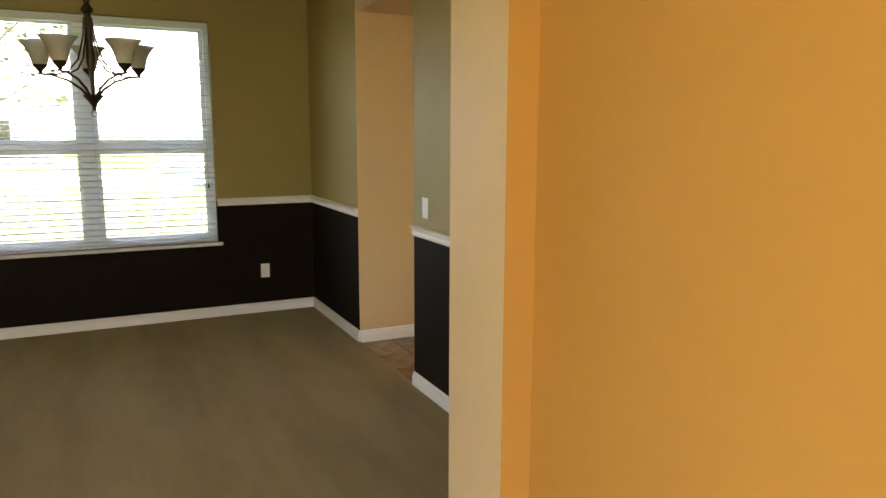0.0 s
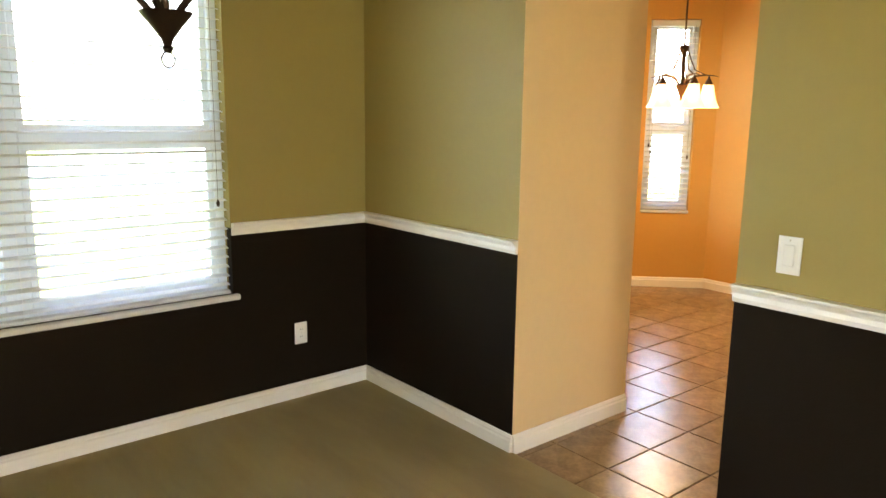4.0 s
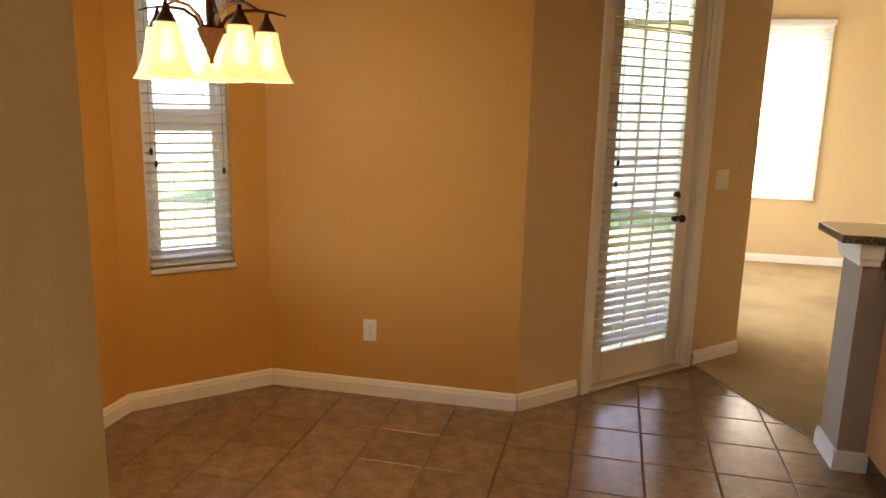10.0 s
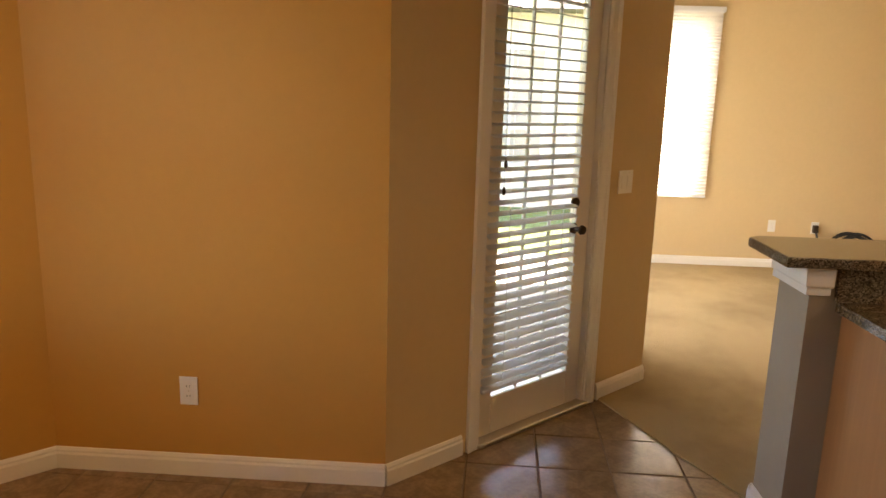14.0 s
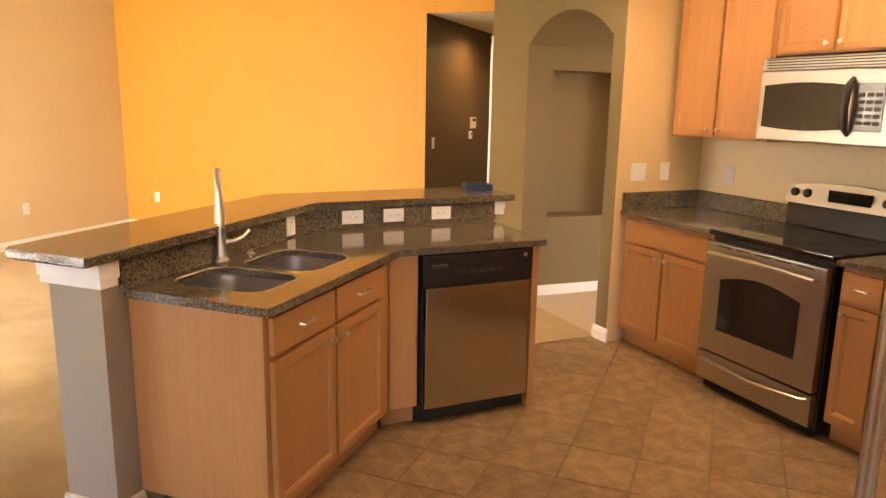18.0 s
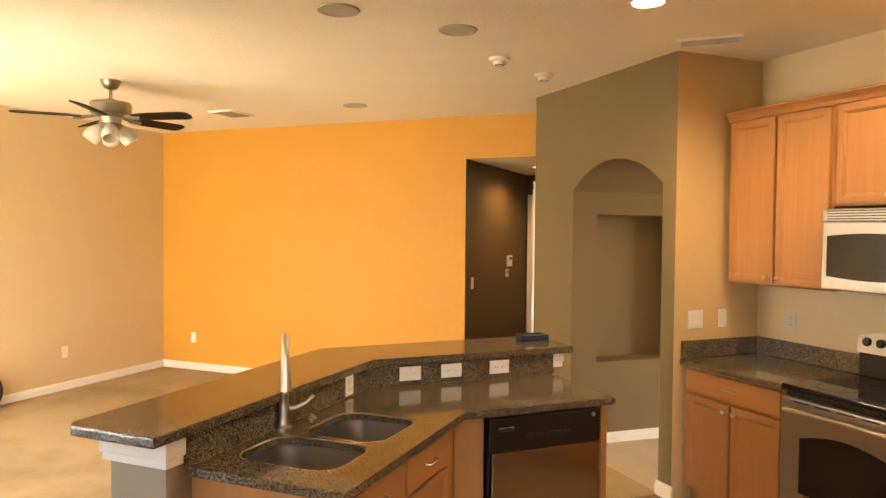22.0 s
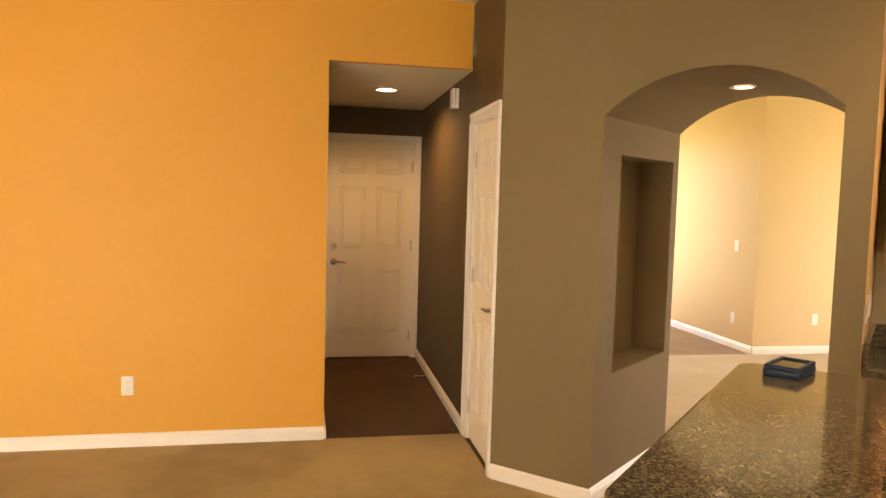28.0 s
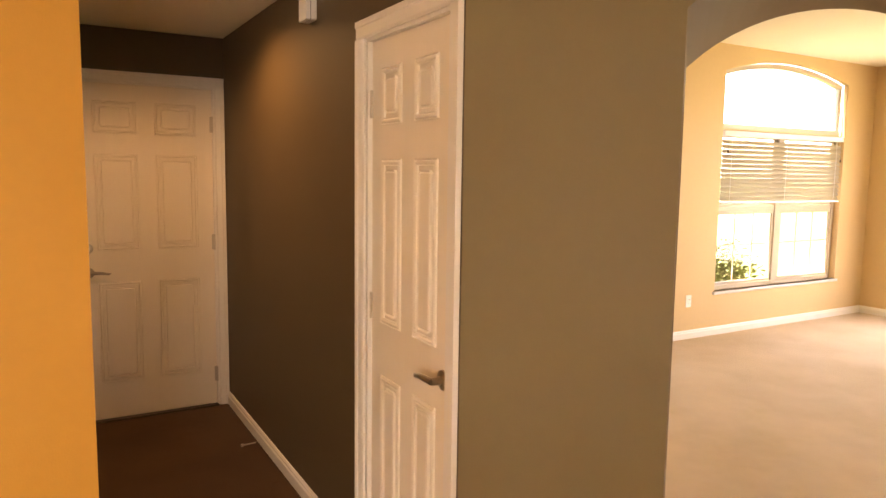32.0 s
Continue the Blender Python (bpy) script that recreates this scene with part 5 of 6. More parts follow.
def dining_chandelier():
    t = thing("chandelier", pose(0.480, 4.788, 0.0), "dark bronze five-arm chandelier with unlit alabaster shades", "chandelier")
    part("canopy", lathe([(0, CEIL + 0.028), (0.065, CEIL + 0.028), (0.06, CEIL - 0.015), (0.02, CEIL - 0.035), (0, CEIL - 0.036)], 20), M["bronze"], t, "", True)
    for k in range(19):
        z = CEIL - 0.04 - k * 0.032
        ring = [Vector((0.009 * math.cos(a), 0, 0.02 * math.sin(a))) for a in [2 * math.pi * j / 10 for j in range(10)]]
        rot = Matrix.Translation((0, 0, z)) @ Matrix.Rotation(radians(90 * (k % 2)), 4, "Z")
        part("chain_link", tube([rot @ v for v in ring], 0.0025, 5, None, True, True), M["bronze"], t)
    part("column", lathe([(0, 2.2152), (0.012, 2.211), (0.018, 2.1816), (0.012, 2.1648), (0.03, 2.1396), (0.03, 2.127), (0.016, 2.1144), (0.018, 1.9716), (0.022, 1.8708), (0.012, 1.8204), (0.008, 1.7616), (0.008, 1.707), (0, 1.707)], 14), M["bronze"], t, "", True)
    part("finial", lathe([(0, 1.707), (0.054, 1.707), (0.05, 1.7011), (0.03, 1.6776), (0.012, 1.6524), (0.008, 1.6398), (0.012, 1.6339), (0.006, 1.6255), (0, 1.6247)], 16), M["bronze"], t, "", True)
    part("ring", tube([(0.014 * math.cos(a), 0.0, 1.6121 + 0.016 * math.sin(a)) for a in [2 * math.pi * j / 14 for j in range(14)]], 0.002, 5, None, True, True), M["bronze"], t)
    for k in range(5):
        rot = Matrix.Rotation(radians(20 + 72 * k), 4, "Z")
        arm = tube([rot @ Vector(p) for p in ((0.03, 0, 1.707), (0.06, 0, 1.7406), (0.12, 0, 1.7826), (0.20, 0, 1.8078), (0.26, 0, 1.812), (0.315, 0, 1.8036))], [0.007, 0.007, 0.006, 0.006, 0.005, 0.003], 8)
        part("arm", arm, M["bronze"], t, "", True)
        rod = tube([rot @ Vector(p) for p in ((0.018, 0, 2.0976), (0.03, 0, 1.9968), (0.06, 0, 1.8876), (0.11, 0, 1.8288), (0.17, 0, 1.8078), (0.20, 0, 1.8137))], 0.0045, 6)
        part("rod", rod, M["bronze"], t, "", True)
        c = rot @ Vector((0.245, 0, 0))
        mm = Matrix.Translation((c.x, c.y, 0))
        part("socket", lathe([(0, 1.8103), (0.008, 1.8137), (0.012, 1.8254), (0.03, 1.8456), (0.034, 1.8582), (0.03, 1.8607), (0, 1.8607)], 14, None, mm), M["bronze"], t, "", True)
        part("shade", lathe(bell(0.036, 0.09, 1.8582, 1.974, 0.004, 10, 3.0), 24, None, mm), M["shade_off"], t, "unlit frosted alabaster glass shade", True)
    return t


dining_chandelier()


def nook_chandelier():
    t = thing("chandelier", pose(4.535, 6.139, -0.04), "aged bronze chandelier with lit amber bell shades facing down", "chandelier")
    part("canopy", lathe([(0, CEIL + 0.04), (0.065, CEIL + 0.04), (0.06, CEIL - 0.015), (0.02, CEIL - 0.035), (0, CEIL - 0.036)], 20), M["bronzed"], t, "", True)
    part("stem", tube([(0, 0, CEIL - 0.03), (0, 0, 1.745)], 0.007, 8), M["bronzed"], t)
    part("body", lathe([(0, 2.065), (0.03, 2.06), (0.035, 2.035), (0.015, 2.005), (0.012, 1.805), (0.045, 1.79), (0.042, 1.78), (0.022, 1.735), (0.006, 1.695), (0.008, 1.685), (0, 1.68)], 16), M["bronzed"], t, "", True)
    for k in range(5):
        rot = Matrix.Rotation(radians(22 + 72 * k), 4, "Z")
        arm = tube([rot @ Vector(p) for p in ((0.025, 0, 1.785), (0.05, 0, 1.825), (0.09, 0, 1.85), (0.145, 0, 1.857), (0.20, 0, 1.855), (0.245, 0, 1.846))], [0.007, 0.006, 0.006, 0.006, 0.004, 0.002], 8)
        part("arm", arm, M["bronzed"], t, "", True)
        rod = tube([rot @ Vector(p) for p in ((0.02, 0, 2.045), (0.05, 0, 1.965), (0.08, 0, 1.895), (0.15, 0, 1.86))], 0.0045, 6)
        part("rod", rod, M["bronzed"], t, "", True)
        c = rot @ Vector((0.18, 0, 0))
        mm = Matrix.Translation((c.x, c.y, 0))
        part("socket", lathe([(0, 1.853), (0.006, 1.85), (0.008, 1.837), (0.03, 1.795), (0.032, 1.787), (0, 1.787)], 14, None, mm), M["bronzed"], t, "", True)
        part("shade", lathe(bell(0.036, 0.084, 1.79, 1.63, 0.004, 10, 3.2), 24, None, mm), M["shade_on"], t, "lit amber alabaster glass shade", True)
        part("bulb", lathe([(0, 1.78), (0.012, 1.775), (0.013, 1.745), (0.026, 1.71), (0.024, 1.69), (0.012, 1.675), (0, 1.672)], 12, None, mm), M["bulb"], t, "glowing bulb", True)
    return t


nook_chandelier()


def ceiling_fan():
    t = thing("ceiling_fan", pose(8.335, 1.473, 0), "brushed nickel ceiling fan with five dark walnut blades", "ceiling fan")
    part("canopy", lathe([(0, CEIL), (0.075, CEIL), (0.072, CEIL - 0.02), (0.05, CEIL - 0.06), (0.02, CEIL - 0.075), (0, CEIL - 0.075)], 22), M["fan_metal"], t, "", True)
    part("downrod", tube([(0, 0, CEIL - 0.07), (0, 0, 2.66)], 0.012, 10), M["fan_metal"], t)
    part("motor", lathe([(0, 2.69), (0.03, 2.687), (0.05, 2.672), (0.14, 2.66), (0.152, 2.645), (0.148, 2.575), (0.125, 2.555), (0.08, 2.545), (0.072, 2.50), (0.085, 2.475), (0.07, 2.45), (0, 2.44)], 28), M["fan_metal"], t, "brushed nickel motor housing", True)
    for k in range(5):
        rot = Matrix.Rotation(radians(46.7 + 72 * k), 4, "Z")
        bm = bmesh.new()
        out = [(0.20, -0.045), (0.32, -0.062), (0.62, -0.066), (0.665, -0.05), (0.68, 0.0), (0.665, 0.05), (0.62, 0.066), (0.32, 0.062), (0.20, 0.045)]
        prism(out, -0.004, 0.004, bm)
        b = part("blade", bm, M["walnut"], t, "dark walnut fan blade")
        b.matrix_basis = Matrix.Translation((0, 0, 2.545)) @ rot @ Matrix.Rotation(radians(-14), 4, "X")
        iron = part("blade_iron", tube([(0.08, 0, 0.02), (0.13, 0, 0.004), (0.2, 0, -0.008), (0.26, 0, -0.008)], [0.012, 0.011, 0.016, 0.02], 6), M["fan_metal"], t, "", True)
        iron.matrix_basis = Matrix.Translation((0, 0, 2.545)) @ rot @ Matrix.Rotation(radians(-14), 4, "X")
    for k in range(4):
        m = Matrix.Translation((0, 0, 2.478)) @ Matrix.Rotation(radians(46.7 + 90 * k), 4, "Z") @ Matrix.Translation((0.07, 0, 0)) @ Matrix.Rotation(radians(-35), 4, "Y")
        part("shade", lathe([(0.024, 0.0), (0.036, -0.014), (0.062, -0.07), (0.066, -0.105), (0.058, -0.14), (0.053, -0.138), (0.061, -0.105), (0.057, -0.07), (0.031, -0.014)], 18, None, m), M["shade_fan"], t, "white frosted tulip shade", True)
        part("fitter", lathe([(0, 0.025), (0.014, 0.02), (0.024, -0.002), (0.024, -0.014), (0, -0.014)], 14, None, m), M["fan_metal"], t, "", True)


ceiling_fan()


# ---- ceiling fixtures ----
def disc(name, x, y, z, prof, mat, label, cat, extra=None):
    t = thing(name, pose(x, y, z), label, cat)
    part("housing", lathe(prof, 28), M[mat], t, "", True)
    if extra:
        part(extra[0], lathe(extra[1], 24), M[extra[2]], t, extra[3], True)
    return t


for x, y in ((5.31, 1.12), (5.155, 0.55)):
    disc("smoke_detector", x, y, CEIL, [(0, -0.045), (0.035, -0.045), (0.042, -0.038), (0.045, -0.022), (0.066, -0.018), (0.07, 0), (0, 0)], "plastic", "white round smoke detector on the ceiling", "smoke detector", ("grille", [(0.02, -0.047), (0.03, -0.0465), (0.03, -0.044)], "slot", ""))
for x, y in ((7.09, -0.13), (5.328, 1.838), (5.771, 2.394)):
    disc("ceiling_speaker", x, y, CEIL, [(0, -0.006), (0.085, -0.006), (0.088, -0.010), (0.108, -0.008), (0.112, 0), (0, 0)], "grille", "flush round greyish cream ceiling speaker", "speaker")


def can_light(x, y, z, r=0.075, watts=4.0, cone=125, color=(1.0, 0.64, 0.31)):
    t = thing("recessed_light", pose(x, y, z), "lit recessed ceiling light with a white trim ring", "recessed light", "recessed lights")
    part("trim_ring", lathe([(r, -0.001), (r + 0.005, -0.008), (r + 0.02, -0.006), (r + 0.022, 0.0)], 28), M["trim"], t, "", True)
    part("lens", lathe([(0, -0.003), (r, -0.003), (r, -0.001), (0, -0.001)], 24), M["can"], t, "warm glowing lens")
    lamp("recessed_lamp", "SPOT", watts, Matrix.Translation((x, y, z - 0.012)), color, radius=0.05, cone=cone)


can_light(4.28, 1.97, CEIL, 0.075, 4.6, 160, (1.0, 0.76, 0.48))
can_light(3.127, 2.06, CEIL, 0.075, 4.6, 160, (1.0, 0.76, 0.48))
can_light(5.873, -2.15, 2.41, 0.075, 4.0, 160)
can_light(4.216, 0.007, 2.213, 0.048, 0.4)
lamp("nook_chandelier_lamp", "POINT", 1.1, Matrix.Translation((4.535, 6.139, 1.40)), (1.0, 0.70, 0.38), radius=0.12)


def vent(x, y, rz, w, d, name="ceiling_vent"):
    t = thing(name, pose(x, y, CEIL, 0, 0, rz), "white louvred ceiling air vent", "vent", "ceiling vents")
    bm = bmesh.new()
    for a, b, c, e in ((-w / 2, w / 2, -d / 2, -d / 2 + 0.025), (-w / 2, w / 2, d / 2 - 0.025, d / 2), (-w / 2, -w / 2 + 0.025, -d / 2 + 0.025, d / 2 - 0.025), (w / 2 - 0.025, w / 2, -d / 2 + 0.025, d / 2 - 0.025)):
        bx(a, b, c, e, -0.014, 0.0, 0.003, bm)
    part("frame", bm, M["trim"], t)
    part("backing", bx(-w / 2 + 0.02, w / 2 - 0.02, -d / 2 + 0.02, d / 2 - 0.02, -0.003, -0.001), M["slot"], t)
    n = int((d - 0.05) / 0.022)
    me = mesh_of("slat", bx(-w / 2 + 0.025, w / 2 - 0.025, -0.009, 0.009, -0.001, 0.001), M["grille"])
    for k in range(n):
        share("slat", me, t, pose(0, -d / 2 + 0.036 + k * 0.022, -0.008, 52, 0, 0))


vent(8.47, -0.13, 90, 0.37, 0.28)
vent(4.02, 1.13, 0, 0.37, 0.17)


# ---- plates on the walls ----
def plate(m, kind, label, cat, w=0.072, h=0.117, gangs=1, z=0.0):
    """An outlet or switch plate: x along the wall, y into it."""
    names = {"outlet": "wall_outlet", "switch": "light_switch", "blank": "wall_plate"}
    t = thing(names[kind], m @ Matrix.Translation((0, 0, z)), label, cat, {"outlet": "wall outlets", "switch": "light switches", "blank": "wall plates"}[kind])
    w = w + 0.046 * (gangs - 1) if h > w else w
    part("cover", bx(-w / 2, w / 2, -0.006, -0.0005, -h / 2, h / 2, 0.003, None, 2), M["plastic"], t)
    for g in range(gangs):
        x = (g - (gangs - 1) / 2) * 0.046
        if kind == "outlet":
            for s in (-1, 1):
                cx, cz = (x, s * 0.02) if h > w else (s * 0.02, 0)
                r = part("receptacle", lathe([(0, 0.0), (0.0165, 0.0), (0.0165, 0.003), (0, 0.003)], 12, None, Matrix.Translation((cx, -0.0055, cz)) @ Matrix.Rotation(radians(90), 4, "X")), M["plastic"], t)
                for a in (-0.006, 0.006):
                    part("slot", bx(cx + a - 0.001, cx + a + 0.001, -0.0092, -0.0080, cz - 0.003, cz + 0.005), M["slot"], r)
        elif kind == "switch":
            part("rocker", bx(x - 0.0165, x + 0.0165, -0.009, -0.005, -0.033, 0.033, 0.002), M["plastic"], t)
        part("screw", lathe([(0, 0), (0.003, 0), (0.002, 0.001), (0, 0.0012)], 8, None, Matrix.Translation((x, -0.006, h / 2 - 0.012 if kind != "outlet" or h < w else 0)) @ Matrix.Rotation(radians(90), 4, "X")), M["nickel"], t)
    return t


WO, SW = "white duplex wall outlet", "white rocker light switch plate"
DN, DE, DI = (O[0], O[1]), (O[20], O[0]), (ISLAND[14], ISLAND[0])
plate(face(*DN, 0.42), "outlet", WO + " on the espresso brown wall", "outlet", z=0.362)
plate(face(*DI, 0.575), "outlet", WO + " on the espresso brown wall", "outlet", z=0.376)
plate(face(*DI, 1.465), "switch", "white dimmer switch on the olive wall", "light switch", z=1.10)
plate(face(ISLAND[0], ISLAND[1], 0.67), "switch", SW + " in the beige passage", "light switch", gangs=2, z=1.09)
plate(face(O[15], O[16], 0.785), "outlet", WO + " on the burnt orange wall", "outlet", z=0.36)
plate(face(O[14], O[15], 0.31), "switch", SW + " beside the patio door", "light switch", gangs=2, z=1.14)
plate(face(O[11], O[12], 3.44), "outlet", WO + " on the golden orange wall", "outlet", z=0.39)
plate(face(O[11], O[12], 1.18), "outlet", WO + " on the golden orange wall", "outlet", z=0.385)
plate(face(O[12], O[13], 1.38), "outlet", WO + " on the beige family room wall", "outlet", z=0.40)
plate(face(O[12], O[13], 3.131), "outlet", WO + " on the beige family room wall", "outlet", z=0.42)
plate(face(O[10], O[11], 1.737), "outlet", WO + " low on the dark hall wall", "outlet", z=0.377)
plate(face(O[10], O[11], 2.06), "switch", SW + " at the hall mouth", "light switch", z=1.15)
plate(face(ISLAND[5], ISLAND[6], 0.53), "switch", SW + " on the kitchen wall", "light switch", gangs=2, z=1.145)
plate(face(ISLAND[5], ISLAND[6], 0.31), "switch", SW + " on the kitchen wall", "light switch", z=1.145)
plate(face(ISLAND[4], ISLAND[5], (Vector(ISLAND[5]) - Vector(ISLAND[4])).length - 0.27), "outlet", WO + " over the kitchen counter", "outlet", z=1.14)
plate(face(ISLAND[7], ISLAND[8], 0.78), "switch", SW + " in the arch passage", "light switch", z=1.17)
plate(face(ISLAND[7], ISLAND[8], 0.60), "outlet", WO + " in the arch passage", "outlet", z=0.42)
plate(face(O[2], O[3], 2.942), "outlet", WO + " in the living room", "outlet", z=0.375)
plate(face(O[3], O[4], 0.36), "switch", SW + " on the entry wall", "light switch", z=1.14)
plate(face(O[3], O[4], 0.36), "outlet", WO + " on the entry wall", "outlet", z=0.34)
BO = "white outlet plate set sideways in the granite splash"
for x, y in ((5.40, 2.29), (5.236, 2.126), (5.036, 1.926)):
    plate(pose(x, x - SD, 0, 0, 0, -135), "outlet", BO, "outlet", 0.117, 0.072, z=0.963)
plate(pose(SX, 2.64, 0, 0, 0, -90), "outlet", "white outlet plate in the granite splash", "outlet", 0.072, 0.095, z=0.958)

# alarm keypad, chime and siren box in the hall
t = thing("alarm_keypad", face(O[10], O[11], 0.79) @ Matrix.Translation((0, 0, 1.33)), "cream alarm keypad on the dark hall wall", "alarm keypad")
part("case", bx(-0.08, 0.08, -0.028, -0.001, -0.065, 0.065, 0.006, None, 2), M["plastic"], t)
part("screen", bx(-0.06, 0.06, -0.030, -0.026, 0.015, 0.05, 0.002), M["smoke"], t)
for r in range(3):
    for c in range(4):
        part("key", bx(-0.06 + c * 0.032, -0.036 + c * 0.032, -0.031, -0.027, -0.05 + r * 0.02, -0.036 + r * 0.02, 0.001), M["trim"], t)
t = thing("thermostat", face(O[10], O[11], 0.87) @ Matrix.Translation((0, 0, 1.19)), "small cream thermostat under the alarm keypad", "thermostat")
part("case", bx(-0.04, 0.04, -0.022, -0.001, -0.045, 0.045, 0.005, None, 2), M["plastic"], t)
part("screen", bx(-0.022, 0.022, -0.024, -0.021, 0.0, 0.028, 0.001), M["smoke"], t)
t = thing("door_chime", face(O[8], O[9], 1.27) @ Matrix.Translation((0, 0, 2.285)), "white door chime box high on the hall wall", "door chime")
part("case", bx(-0.05, 0.05, -0.05, -0.001, -0.072, 0.072, 0.008, None, 2), M["plastic"], t)
part("seam", bx(-0.0505, 0.0505, -0.03, -0.028, -0.0725, 0.0725), M["slot"], t)

# door stop on the hall baseboard
bm = tube([(5.456, -2.45, 0.05), (5.53, -2.45, 0.048)], 0.004, 6)
lathe([(0, 0), (0.009, 0.002), (0.009, 0.014), (0, 0.016)], 8, bm, Matrix.Translation((5.525, -2.45, 0.048)) @ Matrix.Rotation(radians(90), 4, "Y"))
tagged(new("door_stop", mesh_of("door_stop", bm, M["nickel"], True)), "spring door stop on the hall baseboard", "door stop")

# case left on the bar
t = thing("gadget_case", pose(4.97, 1.48, 1.0505, 0, 0, 36), "dark blue shallow case with a glossy lid lying on the bar", "case")
part("shell", bx(-0.085, 0.085, -0.056, 0.056, 0.0, 0.022, 0.008, None, 2), M["phoneblue"], t, "dark blue rubber shell")
part("rim", frame_bars(bmesh.new(), -0.082, 0.082, -0.053, 0.053, 0.012, 0.0, 0.015, 0.003), M["phoneblue"], t, "raised dark rim").matrix_basis = Matrix.Translation((0, 0, 0.036)) @ Matrix.Rotation(radians(-90), 4, "X")
part("lid", bx(-0.071, 0.071, -0.042, 0.042, 0.0215, 0.030, 0.003), M["blackglass"], t, "glossy dark lid")


# cable coil by the family room wall, and the open box that it comes from
def cables():
    rng = random.Random(4)
    t = thing("cable_coil", pose(10.16, 1.33, 0.009), "coil of black and white cables leaning on the wall", "cables")
    for k in range(14):
        r = 0.172 + rng.uniform(-0.022, 0.018)
        y0, lean, ph = rng.uniform(-0.085, 0.05), rng.uniform(8, 24), rng.uniform(0, 6)
        pts = [Vector((0, r * math.cos(a), r * math.sin(a) * (1 + 0.03 * math.sin(3 * a + ph)))) for a in [2 * math.pi * j / 28 for j in range(28)]]
        m = Matrix.Translation((-0.02 + k * 0.005 - 0.03, y0, r + 0.012)) @ Matrix.Rotation(radians(lean), 4, "Y")
        part("black_loop", tube([m @ p for p in pts], 0.0085, 6, None, True, True), M["cable"], t, "", True)
    for k in range(4):
        r = 0.125 + rng.uniform(-0.012, 0.012)
        pts = [Vector((0, r * math.cos(a), r * math.sin(a))) for a in [2 * math.pi * j / 24 for j in range(24)]]
        m = Matrix.Translation((-0.075 - k * 0.006, 0.05 + rng.uniform(-0.015, 0.015), r + 0.012)) @ Matrix.Rotation(radians(rng.uniform(12, 20)), 4, "Y")
        part("white_loop", tube([m @ p for p in pts], 0.0055, 6, None, True, True), M["cablew"], t, "white cable loop", True)
    part("lead", tube([(-0.05, 0.2, 0.008), (-0.1, 0.34, 0.007), (-0.06, 0.56, 0.007), (-0.05, 0.68, 0.007)], 0.005, 6), M["cable"], t, "", True)
    b = thing("cable_plate", pose(10.25, 1.65, 0.415, 0, 0, -90), "white wall plate with a brown plug and hanging dark leads", "wall plate")
    part("plate", bx(-0.036, 0.036, -0.008, -0.001, -0.058, 0.058, 0.003), M["plastic"], b)
    part("plug", bx(-0.026, 0.022, -0.045, -0.007, -0.045, 0.03, 0.006), M["bronze"], b, "dark brown plug")
    for k in range(3):
        part("lead", tube([(0.004 * k, -0.035, -0.04), (0.01 + 0.008 * k, -0.05, -0.10), (0.03 + 0.014 * k, -0.055, -0.24), (0.07 + 0.022 * k, -0.08, -0.36), (0.14 + 0.05 * k, -0.12 - 0.01 * k, -0.40), (0.24 + 0.02 * k, -0.13, -0.37)], 0.0055, 6), M["cable"], b, "", True)


cables()


# ---- outside ----
bm = prism([(-400, -400), (400, -400), (400, 400), (-400, 400)], -0.42, -0.16)
tagged(new("ground", mesh_of("ground", bm, M["grass"])), "bright green mown lawn", "lawn", kind="structure")
bm = prism([(-60, 24), (60, 24), (60, 31), (-60, 31)], -0.2, -0.15)
tagged(new("road", mesh_of("road", bm, M["road"])), "pale concrete street", "road", kind="structure")

bm = prism([(7.2, 4.06), (10.45, 4.06), (10.45, 7.28), (5.6, 7.28), (5.93, 6.72), (5.93, 5.36)], -0.005, -0.001)
tagged(new("patio", mesh_of("patio", bm, M["road"])), "pale concrete patio slab outside the glass door", "patio", kind="structure")


def fence(p, q, h, n):
    t = thing("fence", Matrix(), "white vinyl privacy fence across the lawn", "fence", kind="structure")
    p, q = Vector(p), Vector(q)
    d = (q - p) / n
    m = Matrix.Rotation(math.atan2(d.y, d.x), 4, "Z")
    me, mp = mesh_of("board", bx(0.06, d.length - 0.06, -0.02, 0.02, -0.1, h), M["fence"]), mesh_of("post", bx(-0.06, 0.06, -0.06, 0.06, -0.16, h + 0.1, 0.01), M["fence"])
    for k in range(n):
        share("board", me, t, Matrix.Translation((*(p + d * k), 0)) @ m)
        share("post", mp, t, Matrix.Translation((*(p + d * k), 0)) @ m)


fence((3, 19), (26, 15), 1.8, 10)


